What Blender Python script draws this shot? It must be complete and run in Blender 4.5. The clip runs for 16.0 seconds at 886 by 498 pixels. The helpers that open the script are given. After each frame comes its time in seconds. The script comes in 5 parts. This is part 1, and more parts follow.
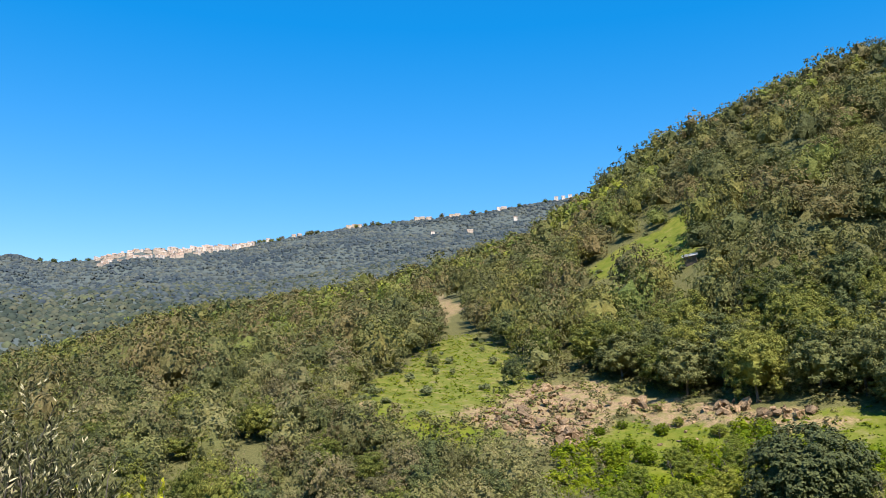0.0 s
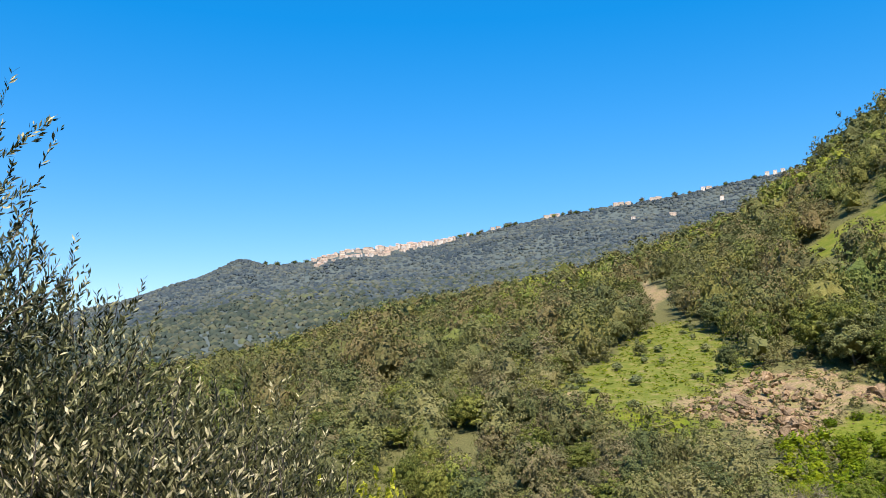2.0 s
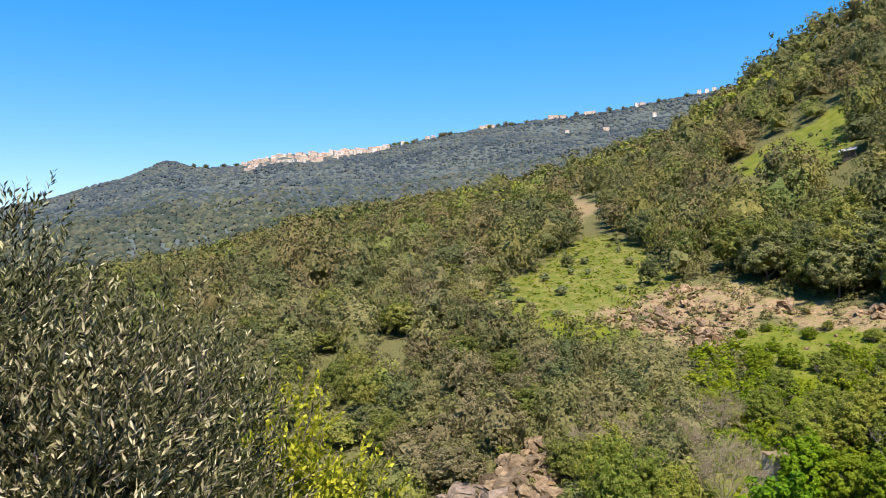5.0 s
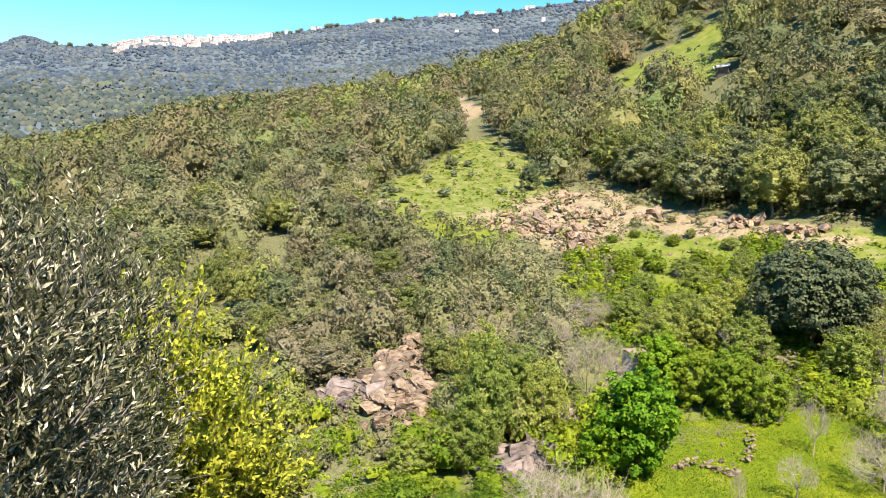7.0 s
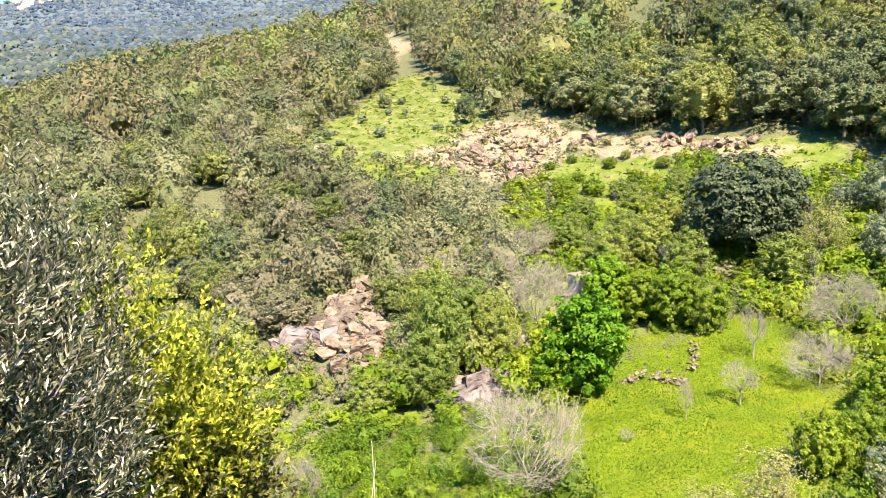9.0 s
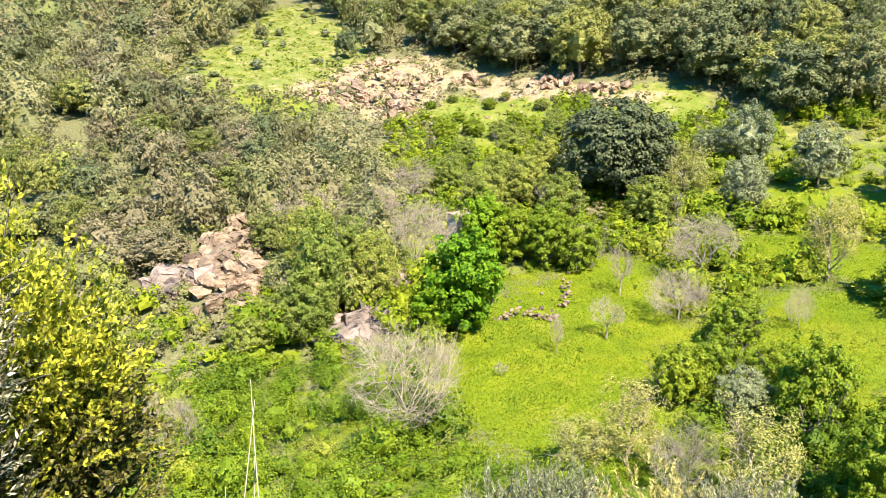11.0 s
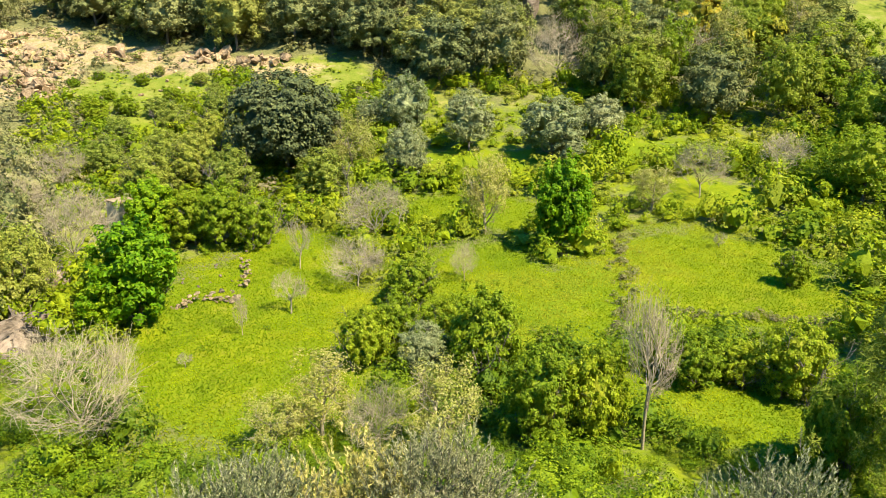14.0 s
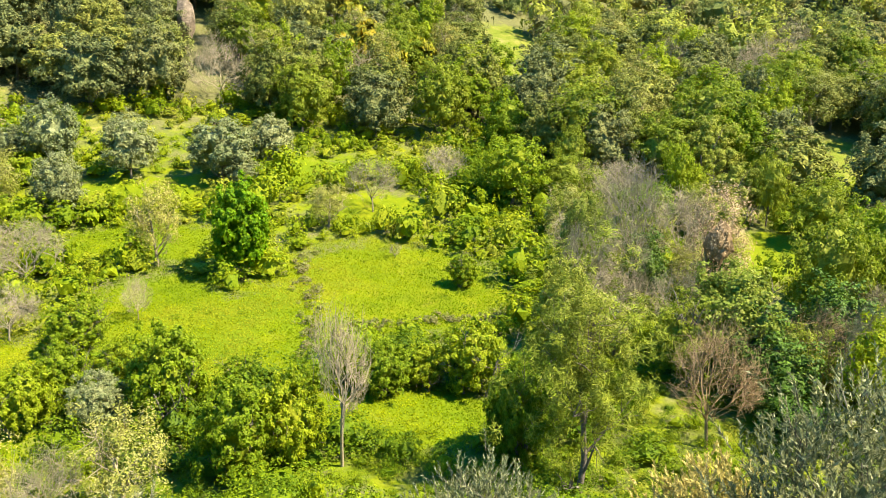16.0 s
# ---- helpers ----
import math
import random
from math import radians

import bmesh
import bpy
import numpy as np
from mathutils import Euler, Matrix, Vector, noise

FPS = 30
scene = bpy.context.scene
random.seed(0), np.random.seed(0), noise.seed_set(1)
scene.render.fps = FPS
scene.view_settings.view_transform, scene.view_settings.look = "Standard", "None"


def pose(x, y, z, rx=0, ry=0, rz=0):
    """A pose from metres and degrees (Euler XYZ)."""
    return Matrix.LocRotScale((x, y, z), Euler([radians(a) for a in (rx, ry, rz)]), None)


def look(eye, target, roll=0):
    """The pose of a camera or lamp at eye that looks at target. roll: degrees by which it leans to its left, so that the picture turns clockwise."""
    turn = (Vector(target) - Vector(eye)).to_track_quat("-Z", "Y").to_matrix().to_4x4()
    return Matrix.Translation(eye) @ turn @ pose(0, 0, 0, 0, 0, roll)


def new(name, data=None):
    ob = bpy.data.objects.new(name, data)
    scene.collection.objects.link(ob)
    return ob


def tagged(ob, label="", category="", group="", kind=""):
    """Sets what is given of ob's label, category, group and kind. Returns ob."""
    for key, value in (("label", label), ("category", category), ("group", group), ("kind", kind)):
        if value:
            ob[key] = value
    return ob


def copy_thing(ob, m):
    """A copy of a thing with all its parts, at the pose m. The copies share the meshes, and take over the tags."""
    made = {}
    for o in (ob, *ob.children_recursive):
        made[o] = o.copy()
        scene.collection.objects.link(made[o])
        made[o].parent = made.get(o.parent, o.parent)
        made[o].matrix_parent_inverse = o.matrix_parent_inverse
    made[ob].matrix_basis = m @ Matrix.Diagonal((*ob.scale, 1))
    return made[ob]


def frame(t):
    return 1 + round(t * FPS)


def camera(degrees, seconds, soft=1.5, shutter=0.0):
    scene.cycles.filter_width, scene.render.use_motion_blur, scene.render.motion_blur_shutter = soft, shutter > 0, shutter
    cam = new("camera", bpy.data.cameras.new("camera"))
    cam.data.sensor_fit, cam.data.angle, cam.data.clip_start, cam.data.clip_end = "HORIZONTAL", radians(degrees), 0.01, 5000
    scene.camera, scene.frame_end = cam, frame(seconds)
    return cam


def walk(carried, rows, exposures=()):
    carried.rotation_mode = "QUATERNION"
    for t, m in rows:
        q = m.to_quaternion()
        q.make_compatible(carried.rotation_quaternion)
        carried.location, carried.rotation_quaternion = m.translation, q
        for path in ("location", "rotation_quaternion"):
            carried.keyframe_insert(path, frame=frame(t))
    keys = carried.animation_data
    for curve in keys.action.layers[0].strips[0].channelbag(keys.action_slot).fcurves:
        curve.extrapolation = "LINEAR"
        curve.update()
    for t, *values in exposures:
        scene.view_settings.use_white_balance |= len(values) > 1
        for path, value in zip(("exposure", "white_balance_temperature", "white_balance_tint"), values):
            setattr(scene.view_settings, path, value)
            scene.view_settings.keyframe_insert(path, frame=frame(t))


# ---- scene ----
cam = camera(58.0, 16.0, 0.8)
PATH = [
    (0.0, pose(0.000, 0.000, 0.000, 98.95, 0.45, 0.15)),
    (0.5, pose(-0.047, 0.001, 0.015, 99.86, 1.61, 5.38)),
    (1.0, pose(-0.080, 0.026, 0.022, 101.09, 1.48, 8.75)),
    (1.5, pose(-0.123, 0.034, 0.026, 100.20, 0.84, 12.26)),
    (2.0, pose(-0.134, 0.038, 0.036, 98.45, 1.14, 14.61)),
    (2.5, pose(-0.143, 0.031, 0.043, 97.47, 1.39, 15.71)),
    (3.0, pose(-0.141, -0.023, 0.049, 99.41, 0.65, 17.52)),
    (3.5, pose(-0.152, 0.020, 0.029, 98.45, -0.40, 18.23)),
    (4.0, pose(-0.155, 0.094, 0.015, 95.69, -1.00, 15.76)),
    (4.5, pose(-0.107, 0.089, 0.016, 94.44, -0.58, 11.62)),
    (5.0, pose(-0.090, 0.081, -0.002, 91.89, 0.06, 9.70)),
    (5.2, pose(-0.086, 0.083, -0.013, 90.17, -0.13, 9.01)),
    (7.3, pose(-0.142, -0.049, 0.029, 83.79, -1.69, 0.19)),
    (7.5, pose(-0.148, -0.061, 0.033, 82.84, -1.36, -0.47)),
    (8.0, pose(-0.161, -0.092, 0.043, 81.70, -0.66, -1.68)),
    (8.2, pose(-0.166, -0.105, 0.047, 81.65, 2.01, -2.66)),
    (10.3, pose(-0.222, -0.236, 0.090, 77.04, -0.28, -5.85)),
    (10.5, pose(-0.222, -0.234, 0.083, 76.77, -0.62, -7.06)),
    (11.0, pose(-0.208, -0.163, 0.061, 75.86, -0.16, -11.58)),
    (11.5, pose(-0.206, -0.121, 0.046, 74.53, 0.49, -14.78)),
    (12.0, pose(-0.186, -0.074, 0.034, 72.82, 0.05, -18.95)),
    (12.5, pose(-0.142, -0.035, 0.045, 72.85, -0.11, -25.58)),
    (13.0, pose(-0.093, 0.015, 0.030, 73.52, -0.19, -29.85)),
    (13.5, pose(-0.066, 0.059, 0.001, 74.30, -0.03, -32.24)),
    (14.0, pose(-0.017, 0.109, -0.030, 74.19, -0.47, -35.04)),
    (14.5, pose(0.056, 0.172, -0.066, 74.85, -0.61, -39.61)),
    (15.0, pose(0.144, 0.223, -0.107, 75.09, -0.88, -44.32)),
    (15.5, pose(0.297, 0.330, -0.094, 75.07, -0.84, -50.85)),
    (16.0, pose(0.480, 0.412, -0.077, 75.89, -0.93, -58.14)),
]
EXPOSURES = ((0,1.0,6600,16),(5.2,1.05,6700,20),(7.5,1.9,6250,24),(8.2,2.02,6250,24),(10.5,2.16,6400,22),(12.5,1.9,6950,17),(14.5,1.84,7800,5),(16,2.1,8000,5))
walk(cam, PATH, EXPOSURES)

# ---------------------------------------------------------------- light
SUN_BEARING, SUN_HEIGHT = 165.0, 54.0
world = bpy.data.worlds.new("world")
scene.world = world
world.use_nodes = True
wn = world.node_tree
sky = wn.nodes.new("ShaderNodeTexSky")
sky.sky_type = "NISHITA"
sky.sun_disc = False
sky.sun_elevation = radians(SUN_HEIGHT)
sky.sun_rotation = radians(SUN_BEARING)
sky.altitude = 400
sky.air_density = 1.0
sky.dust_density = 0.1
sky.ozone_density = 4.0
deep = wn.nodes.new("ShaderNodeHueSaturation")
deep.inputs["Saturation"].default_value = 2.05
deep.inputs["Hue"].default_value = 0.5045
even = wn.nodes.new("ShaderNodeGamma")
even.inputs["Gamma"].default_value = 0.55
wn.links.new(sky.outputs[0], even.inputs["Color"])
wn.links.new(even.outputs[0], deep.inputs["Color"])
wn.links.new(deep.outputs[0], wn.nodes["Background"].inputs["Color"])
wn.nodes["Background"].inputs["Strength"].default_value = 0.21

sun_data = bpy.data.lights.new("sun", "SUN")
sun_data.energy = 4.5
sun_data.angle = radians(0.53)
sun_data.color = (1.0, 0.95, 0.86)
sun = new("sun", sun_data)
sun.matrix_world = look((120 * math.sin(radians(SUN_BEARING)), 120 * math.cos(radians(SUN_BEARING)),
                         120 * math.tan(radians(SUN_HEIGHT))), (0, 0, 0))


# ---------------------------------------------------------------- materials
def blank(name, roughness=0.8, specular=0.3):
    m = bpy.data.materials.new(name)
    m.use_nodes = True
    b = m.node_tree.nodes["Principled BSDF"]
    b.inputs["Roughness"].default_value = roughness
    b.inputs["Specular IOR Level"].default_value = specular
    return m, m.node_tree, b


def ramp(nt, fac, stops):
    r = nt.nodes.new("ShaderNodeValToRGB")
    e = r.color_ramp.elements
    e[0].position, e[0].color = stops[0][0], (*stops[0][1], 1)
    e[1].position, e[1].color = stops[-1][0], (*stops[-1][1], 1)
    for p, c in stops[1:-1]:
        k = e.new(p)
        k.color = (*c, 1)
    nt.links.new(fac, r.inputs[0])
    return r.outputs[0]


def noise_tex(nt, scale, detail=4, rough=0.6, coords="Object"):
    c = nt.nodes.new("ShaderNodeTexCoord")
    n = nt.nodes.new("ShaderNodeTexNoise")
    n.inputs["Scale"].default_value = scale
    n.inputs["Detail"].default_value = detail
    n.inputs["Roughness"].default_value = rough
    nt.links.new(c.outputs[coords], n.inputs["Vector"])
    return n.outputs["Fac"]


def mixed(nt, fac, a, b, mode="MIX"):
    m = nt.nodes.new("ShaderNodeMix")
    m.data_type, m.blend_type = "RGBA", mode
    for sock, v in ((m.inputs[0], fac), (m.inputs[6], a), (m.inputs[7], b)):
        if isinstance(v, (int, float)):
            sock.default_value = v
        elif isinstance(v, tuple):
            sock.default_value = (*v, 1)
        else:
            nt.links.new(v, sock)
    return m.outputs[2]


def bumped(nt, bsdf, height, strength, distance):
    b = nt.nodes.new("ShaderNodeBump")
    b.inputs["Strength"].default_value = strength
    b.inputs["Distance"].default_value = distance
    nt.links.new(height, b.inputs["Height"])
    nt.links.new(b.outputs[0], bsdf.inputs["Normal"])


def foliage(name, leaf, kinds=None, through_light=0.3, roughness=0.5, spread=0.35, grain=4.0):
    """Leaves: leaf lists the colours among single leaves; kinds those among whole plants of a wood."""
    m, nt, b = blank(name, roughness, 0.1)
    geo = nt.nodes.new("ShaderNodeNewGeometry")
    n = len(leaf)
    col = ramp(nt, geo.outputs["Random Per Island"], [(i / max(1, n - 1), c) for i, c in enumerate(leaf)])
    if kinds:
        at = nt.nodes.new("ShaderNodeAttribute")
        at.attribute_name = "tone"
        k = len(kinds)
        plant = ramp(nt, at.outputs["Fac"], [(i / max(1, k - 1), c) for i, c in enumerate(kinds)])
        col = mixed(nt, 0.9, col, plant)
        which = geo.outputs["Random Per Island"]
    else:
        info = nt.nodes.new("ShaderNodeObjectInfo")
        which = info.outputs["Random"]
    hsv = nt.nodes.new("ShaderNodeHueSaturation")
    lo = nt.nodes.new("ShaderNodeMapRange")
    lo.inputs["To Min"].default_value, lo.inputs["To Max"].default_value = 1 - spread, 1 + spread
    nt.links.new(which, lo.inputs["Value"])
    nt.links.new(lo.outputs[0], hsv.inputs["Value"])
    hue = nt.nodes.new("ShaderNodeMapRange")
    hue.inputs["To Min"].default_value, hue.inputs["To Max"].default_value = 0.515, 0.485
    nt.links.new(which, hue.inputs["Value"])
    nt.links.new(hue.outputs[0], hsv.inputs["Hue"])
    speck = noise_tex(nt, grain, 3, 0.7)
    col = mixed(nt, 0.3 if grain < 1 else 0.38 if kinds else 0.65, col, ramp(nt, speck, [(0.34, (0.45, 0.48, 0.42)), (0.5, (1, 1, 1)), (0.66, (1.5, 1.45, 1.3))]), "MULTIPLY")
    nt.links.new(col, hsv.inputs["Color"])
    nt.links.new(hsv.outputs[0], b.inputs["Base Color"])
    if grain > 1:
        bumped(nt, b, speck, 0.9 if grain < 5 else 0.4, 0.9 / grain)
    tr = nt.nodes.new("ShaderNodeBsdfTranslucent")
    nt.links.new(hsv.outputs[0], tr.inputs["Color"])
    mix = nt.nodes.new("ShaderNodeMixShader")
    mix.inputs[0].default_value = through_light
    nt.links.new(b.outputs[0], mix.inputs[1])
    nt.links.new(tr.outputs[0], mix.inputs[2])
    nt.links.new(mix.outputs[0], nt.nodes["Material Output"].inputs["Surface"])
    return m


def bark(name, dark, light, scale=14):
    m, nt, b = blank(name, 0.9, 0.15)
    f = noise_tex(nt, scale, 5, 0.65)
    nt.links.new(ramp(nt, f, [(0.3, dark), (0.7, light)]), b.inputs["Base Color"])
    bumped(nt, b, f, 0.6, 0.02)
    return m


def stone(name, dark, mid, light, scale=1.6):
    m, nt, b = blank(name, 0.9, 0.2)
    f = noise_tex(nt, scale, 6, 0.65)
    g = noise_tex(nt, scale * 9, 4, 0.6)
    c = ramp(nt, f, [(0.28, dark), (0.5, mid), (0.72, light)])
    c = mixed(nt, 0.5, c, ramp(nt, g, [(0.3, (0.55, 0.5, 0.45)), (0.7, (1, 1, 1))]), "MULTIPLY")
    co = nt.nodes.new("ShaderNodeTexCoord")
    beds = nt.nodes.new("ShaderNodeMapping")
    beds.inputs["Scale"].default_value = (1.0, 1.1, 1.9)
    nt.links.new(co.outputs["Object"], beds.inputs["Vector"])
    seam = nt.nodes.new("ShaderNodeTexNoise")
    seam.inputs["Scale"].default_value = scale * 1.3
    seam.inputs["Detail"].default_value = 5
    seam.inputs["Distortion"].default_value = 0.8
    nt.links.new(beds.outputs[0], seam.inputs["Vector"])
    # Seams between the beds; crevice shade is put into the colour along them
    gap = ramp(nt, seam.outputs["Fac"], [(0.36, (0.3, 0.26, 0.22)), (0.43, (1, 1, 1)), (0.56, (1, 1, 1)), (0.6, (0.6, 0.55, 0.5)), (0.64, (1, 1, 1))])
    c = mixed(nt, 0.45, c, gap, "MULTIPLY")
    info = nt.nodes.new("ShaderNodeObjectInfo")
    c = mixed(nt, 1.0, c, ramp(nt, info.outputs["Random"], [(0.0, (0.55, 0.55, 0.54)), (0.5, (0.9, 0.88, 0.84)), (1.0, (1.2, 1.14, 1.04))]), "MULTIPLY")
    nt.links.new(c, b.inputs["Base Color"])
    bumped(nt, b, mixed(nt, 0.7, gap, g), 0.8, 0.1)
    return m


def plain(name, a, b_, scale=3.0, rough=0.85):
    m, nt, b = blank(name, rough, 0.25)
    f = noise_tex(nt, scale, 5, 0.6)
    nt.links.new(ramp(nt, f, [(0.3, a), (0.7, b_)]), b.inputs["Base Color"])
    bumped(nt, b, f, 0.3, 0.03)
    return m


def ground_material():
    m, nt, b = blank("hillside_ground", 0.95, 0.12)
    big = noise_tex(nt, 0.09, 5, 0.6)
    mid = noise_tex(nt, 0.55, 6, 0.65)
    fine = noise_tex(nt, 5.0, 5, 0.7)
    wood = ramp(nt, fine, [(0.3, (0.05, 0.052, 0.018)), (0.5, (0.1, 0.1, 0.035)), (0.7, (0.17, 0.15, 0.07))])
    grass = ramp(nt, mid, [(0.25, (0.085, 0.115, 0.004)), (0.45, (0.125, 0.158, 0.004)), (0.6, (0.16, 0.175, 0.005)),
                           (0.78, (0.19, 0.175, 0.035))])
    grass = mixed(nt, ramp(nt, big, [(0.42, (0, 0, 0)), (0.6, (0.6, 0.6, 0.6))]), grass, (0.085, 0.135, 0.004))
    grass = mixed(nt, 0.55, grass, ramp(nt, fine, [(0.3, (0.45, 0.5, 0.4)), (0.65, (1, 1, 1))]), "MULTIPLY")
    dry = nt.nodes.new("ShaderNodeAttribute")
    dry.attribute_name = "dry"
    parched = ramp(nt, mid, [(0.3, (0.085, 0.1, 0.022)), (0.45, (0.13, 0.145, 0.028)), (0.56, (0.175, 0.165, 0.045)), (0.68, (0.26, 0.21, 0.11))])
    parched = mixed(nt, 0.5, parched, ramp(nt, fine, [(0.3, (0.5, 0.52, 0.45)), (0.65, (1, 1, 1))]), "MULTIPLY")
    grass = mixed(nt, dry.outputs["Fac"], grass, parched)
    soil = ramp(nt, fine, [(0.3, (0.18, 0.12, 0.07)), (0.5, (0.32, 0.215, 0.125)), (0.7, (0.43, 0.31, 0.19))])
    soil = mixed(nt, ramp(nt, mid, [(0.46, (0, 0, 0)), (0.58, (0.75, 0.75, 0.75))]), soil, (0.17, 0.165, 0.05))
    soil = mixed(nt, 0.6, soil, ramp(nt, fine, [(0.3, (0.45, 0.42, 0.4)), (0.6, (1, 1, 1))]), "MULTIPLY")
    # far ground: the blue-grey of distance haze is painted into its colour
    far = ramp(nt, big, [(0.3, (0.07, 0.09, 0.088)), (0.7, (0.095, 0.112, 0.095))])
    for zone, colour in (("grass", grass), ("soil", soil), ("far", far)):
        at = nt.nodes.new("ShaderNodeAttribute")
        at.attribute_name = zone
        edge = nt.nodes.new("ShaderNodeMath")
        edge.operation = "ADD"
        nt.links.new(at.outputs["Fac"], edge.inputs[0])
        nt.links.new(mid, edge.inputs[1])
        step = nt.nodes.new("ShaderNodeMapRange")
        step.inputs["From Min"].default_value, step.inputs["From Max"].default_value = 0.9, 1.1
        nt.links.new(edge.outputs[0], step.inputs["Value"])
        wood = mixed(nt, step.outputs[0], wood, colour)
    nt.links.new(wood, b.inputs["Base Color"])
    bumped(nt, b, fine, 0.5, 0.1)
    return m


MAT_GROUND = ground_material()
MAT_OAK = foliage("oak_leaves", [(0.0882, 0.109, 0.044), (0.139, 0.156, 0.055), (0.202, 0.21, 0.077)], None, 0.25, 0.6, 0.15, 4)
MAT_HOLM = foliage("holm_oak_leaves", [(0.05, 0.068, 0.03), (0.078, 0.098, 0.038), (0.115, 0.135, 0.052)], None, 0.2, 0.55, 0.1, 4)
MAT_OAK_LIGHT = foliage("light_oak_leaves", [(0.115, 0.138, 0.03), (0.172, 0.192, 0.04), (0.241, 0.246, 0.06)], None, 0.3, 0.6, 0.3, 4)
MAT_OAK_DRY = foliage("brownish_oak_leaves", [(0.12, 0.11, 0.05), (0.18, 0.16, 0.075), (0.26, 0.22, 0.11)], None, 0.25, 0.6, 0.25, 4)
MAT_WOOD = foliage("woodland_leaves", [(0.0851, 0.0984, 0.0324), (0.152, 0.162, 0.0518), (0.231, 0.228, 0.0756)],
                   [(0.0681, 0.0804, 0.0324), (0.158, 0.162, 0.054), (0.0826, 0.096, 0.0367), (0.2, 0.156, 0.067), (0.114, 0.12, 0.041), (0.2, 0.186, 0.0486),
                    (0.134, 0.168, 0.041), (0.243, 0.27, 0.0324)], 0.25, 0.6, 0.14, 2.2)
# Aerial haze is put into the next two leaf colours, bluer farther off
MAT_FAR_HAZE = foliage("haze_blue_distant_leaves", [(0.11, 0.135, 0.135), (0.125, 0.145, 0.135)],
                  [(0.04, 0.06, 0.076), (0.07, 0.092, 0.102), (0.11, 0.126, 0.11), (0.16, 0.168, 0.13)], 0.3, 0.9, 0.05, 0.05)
MAT_MIDWAY_HAZE = foliage("haze_tinted_wood_leaves", [(0.108, 0.125, 0.1), (0.128, 0.14, 0.105)],
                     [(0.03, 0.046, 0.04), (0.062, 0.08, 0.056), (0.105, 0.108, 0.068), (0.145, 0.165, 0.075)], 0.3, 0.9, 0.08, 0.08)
MAT_SCRUB = foliage("scrub_leaves", [(0.115, 0.121, 0.0486), (0.184, 0.182, 0.0756), (0.276, 0.248, 0.119)],
                    [(0.0805, 0.088, 0.0367), (0.161, 0.16, 0.0626), (0.109, 0.119, 0.0432), (0.218, 0.182, 0.0918), (0.155, 0.165, 0.0486), (0.247, 0.226, 0.0918), (0.184, 0.198, 0.0594), (0.253, 0.275, 0.0486)], 0.3, 0.6, 0.14, 4)
MAT_OLIVE = foliage("olive_leaves", [(0.128, 0.152, 0.06), (0.195, 0.218, 0.088), (0.285, 0.3, 0.15)], None, 0.3, 0.5, 0.12, 6)
# Near-black and pale stops paint the olive's inner shade and sunlit glints, leaf by leaf
MAT_OLIVE_NEAR = foliage("shade_and_glint_olive_leaves", [(0.016, 0.019, 0.008), (0.035, 0.04, 0.016), (0.075, 0.08, 0.034), (0.165, 0.165, 0.075), (0.49, 0.45, 0.27)], None, 0.1, 0.38, 0.1, 30)
MAT_OLIVE_LOW = foliage("low_olive_leaves", [(0.09, 0.105, 0.045), (0.18, 0.19, 0.085), (0.36, 0.35, 0.2)], None, 0.3, 0.42, 0.1, 12)
MAT_SHRUB = foliage("shrub_leaves", [(0.14, 0.185, 0.022), (0.21, 0.25, 0.035), (0.3, 0.31, 0.07)], None, 0.4, 0.55, 0.15, 6)
MAT_GREEN = foliage("spring_leaves", [(0.1, 0.2, 0.008), (0.16, 0.29, 0.01), (0.25, 0.35, 0.015)], None, 0.5, 0.5, 0.15, 6)
MAT_FRESH = foliage("fresh_yellow_green_leaves", [(0.13, 0.18, 0.014), (0.19, 0.24, 0.02), (0.27, 0.3, 0.045)], None, 0.5, 0.5, 0.2, 5)
MAT_LIME = foliage("lime_leaves", [(0.13, 0.2, 0.01), (0.2, 0.27, 0.013), (0.27, 0.32, 0.03)], None, 0.5, 0.5, 0.2, 6)
MAT_HERB = foliage("herb_leaves", [(0.14, 0.2, 0.008), (0.21, 0.27, 0.01), (0.28, 0.31, 0.02)],
                   [(0.11, 0.17, 0.008), (0.17, 0.235, 0.01), (0.225, 0.275, 0.012), (0.25, 0.27, 0.03)], 0.45, 0.6, 0.25, 6)
MAT_GRASS = foliage("meadow_grass_blades", [(0.13, 0.19, 0.004), (0.19, 0.245, 0.005), (0.26, 0.285, 0.012)],
                    [(0.1, 0.16, 0.004), (0.15, 0.215, 0.004), (0.2, 0.25, 0.005), (0.26, 0.27, 0.02)], 0.5, 0.7, 0.12, 0.6)
MAT_BRAMBLE = foliage("bramble_leaves", [(0.08, 0.135, 0.008), (0.13, 0.2, 0.01), (0.2, 0.25, 0.016)],
                      [(0.065, 0.115, 0.008), (0.13, 0.2, 0.008), (0.09, 0.15, 0.008), (0.19, 0.25, 0.01), (0.15, 0.22, 0.01), (0.24, 0.26, 0.03)], 0.4, 0.5, 0.25, 6)
MAT_PALE = foliage("budding_leaves", [(0.18, 0.2, 0.03), (0.25, 0.25, 0.055), (0.34, 0.31, 0.12)], None, 0.3, 0.6, 0.12, 8)
MAT_STRAW = foliage("straw_leaves", [(0.24, 0.21, 0.06), (0.38, 0.33, 0.09), (0.5, 0.42, 0.16)], None, 0.3, 0.6, 0.1, 14)
MAT_YELLOW = foliage("yellow_leaves", [(0.12, 0.14, 0.016), (0.28, 0.28, 0.02), (0.45, 0.43, 0.035), (0.62, 0.56, 0.06)], None, 0.45, 0.4, 0.1, 14)
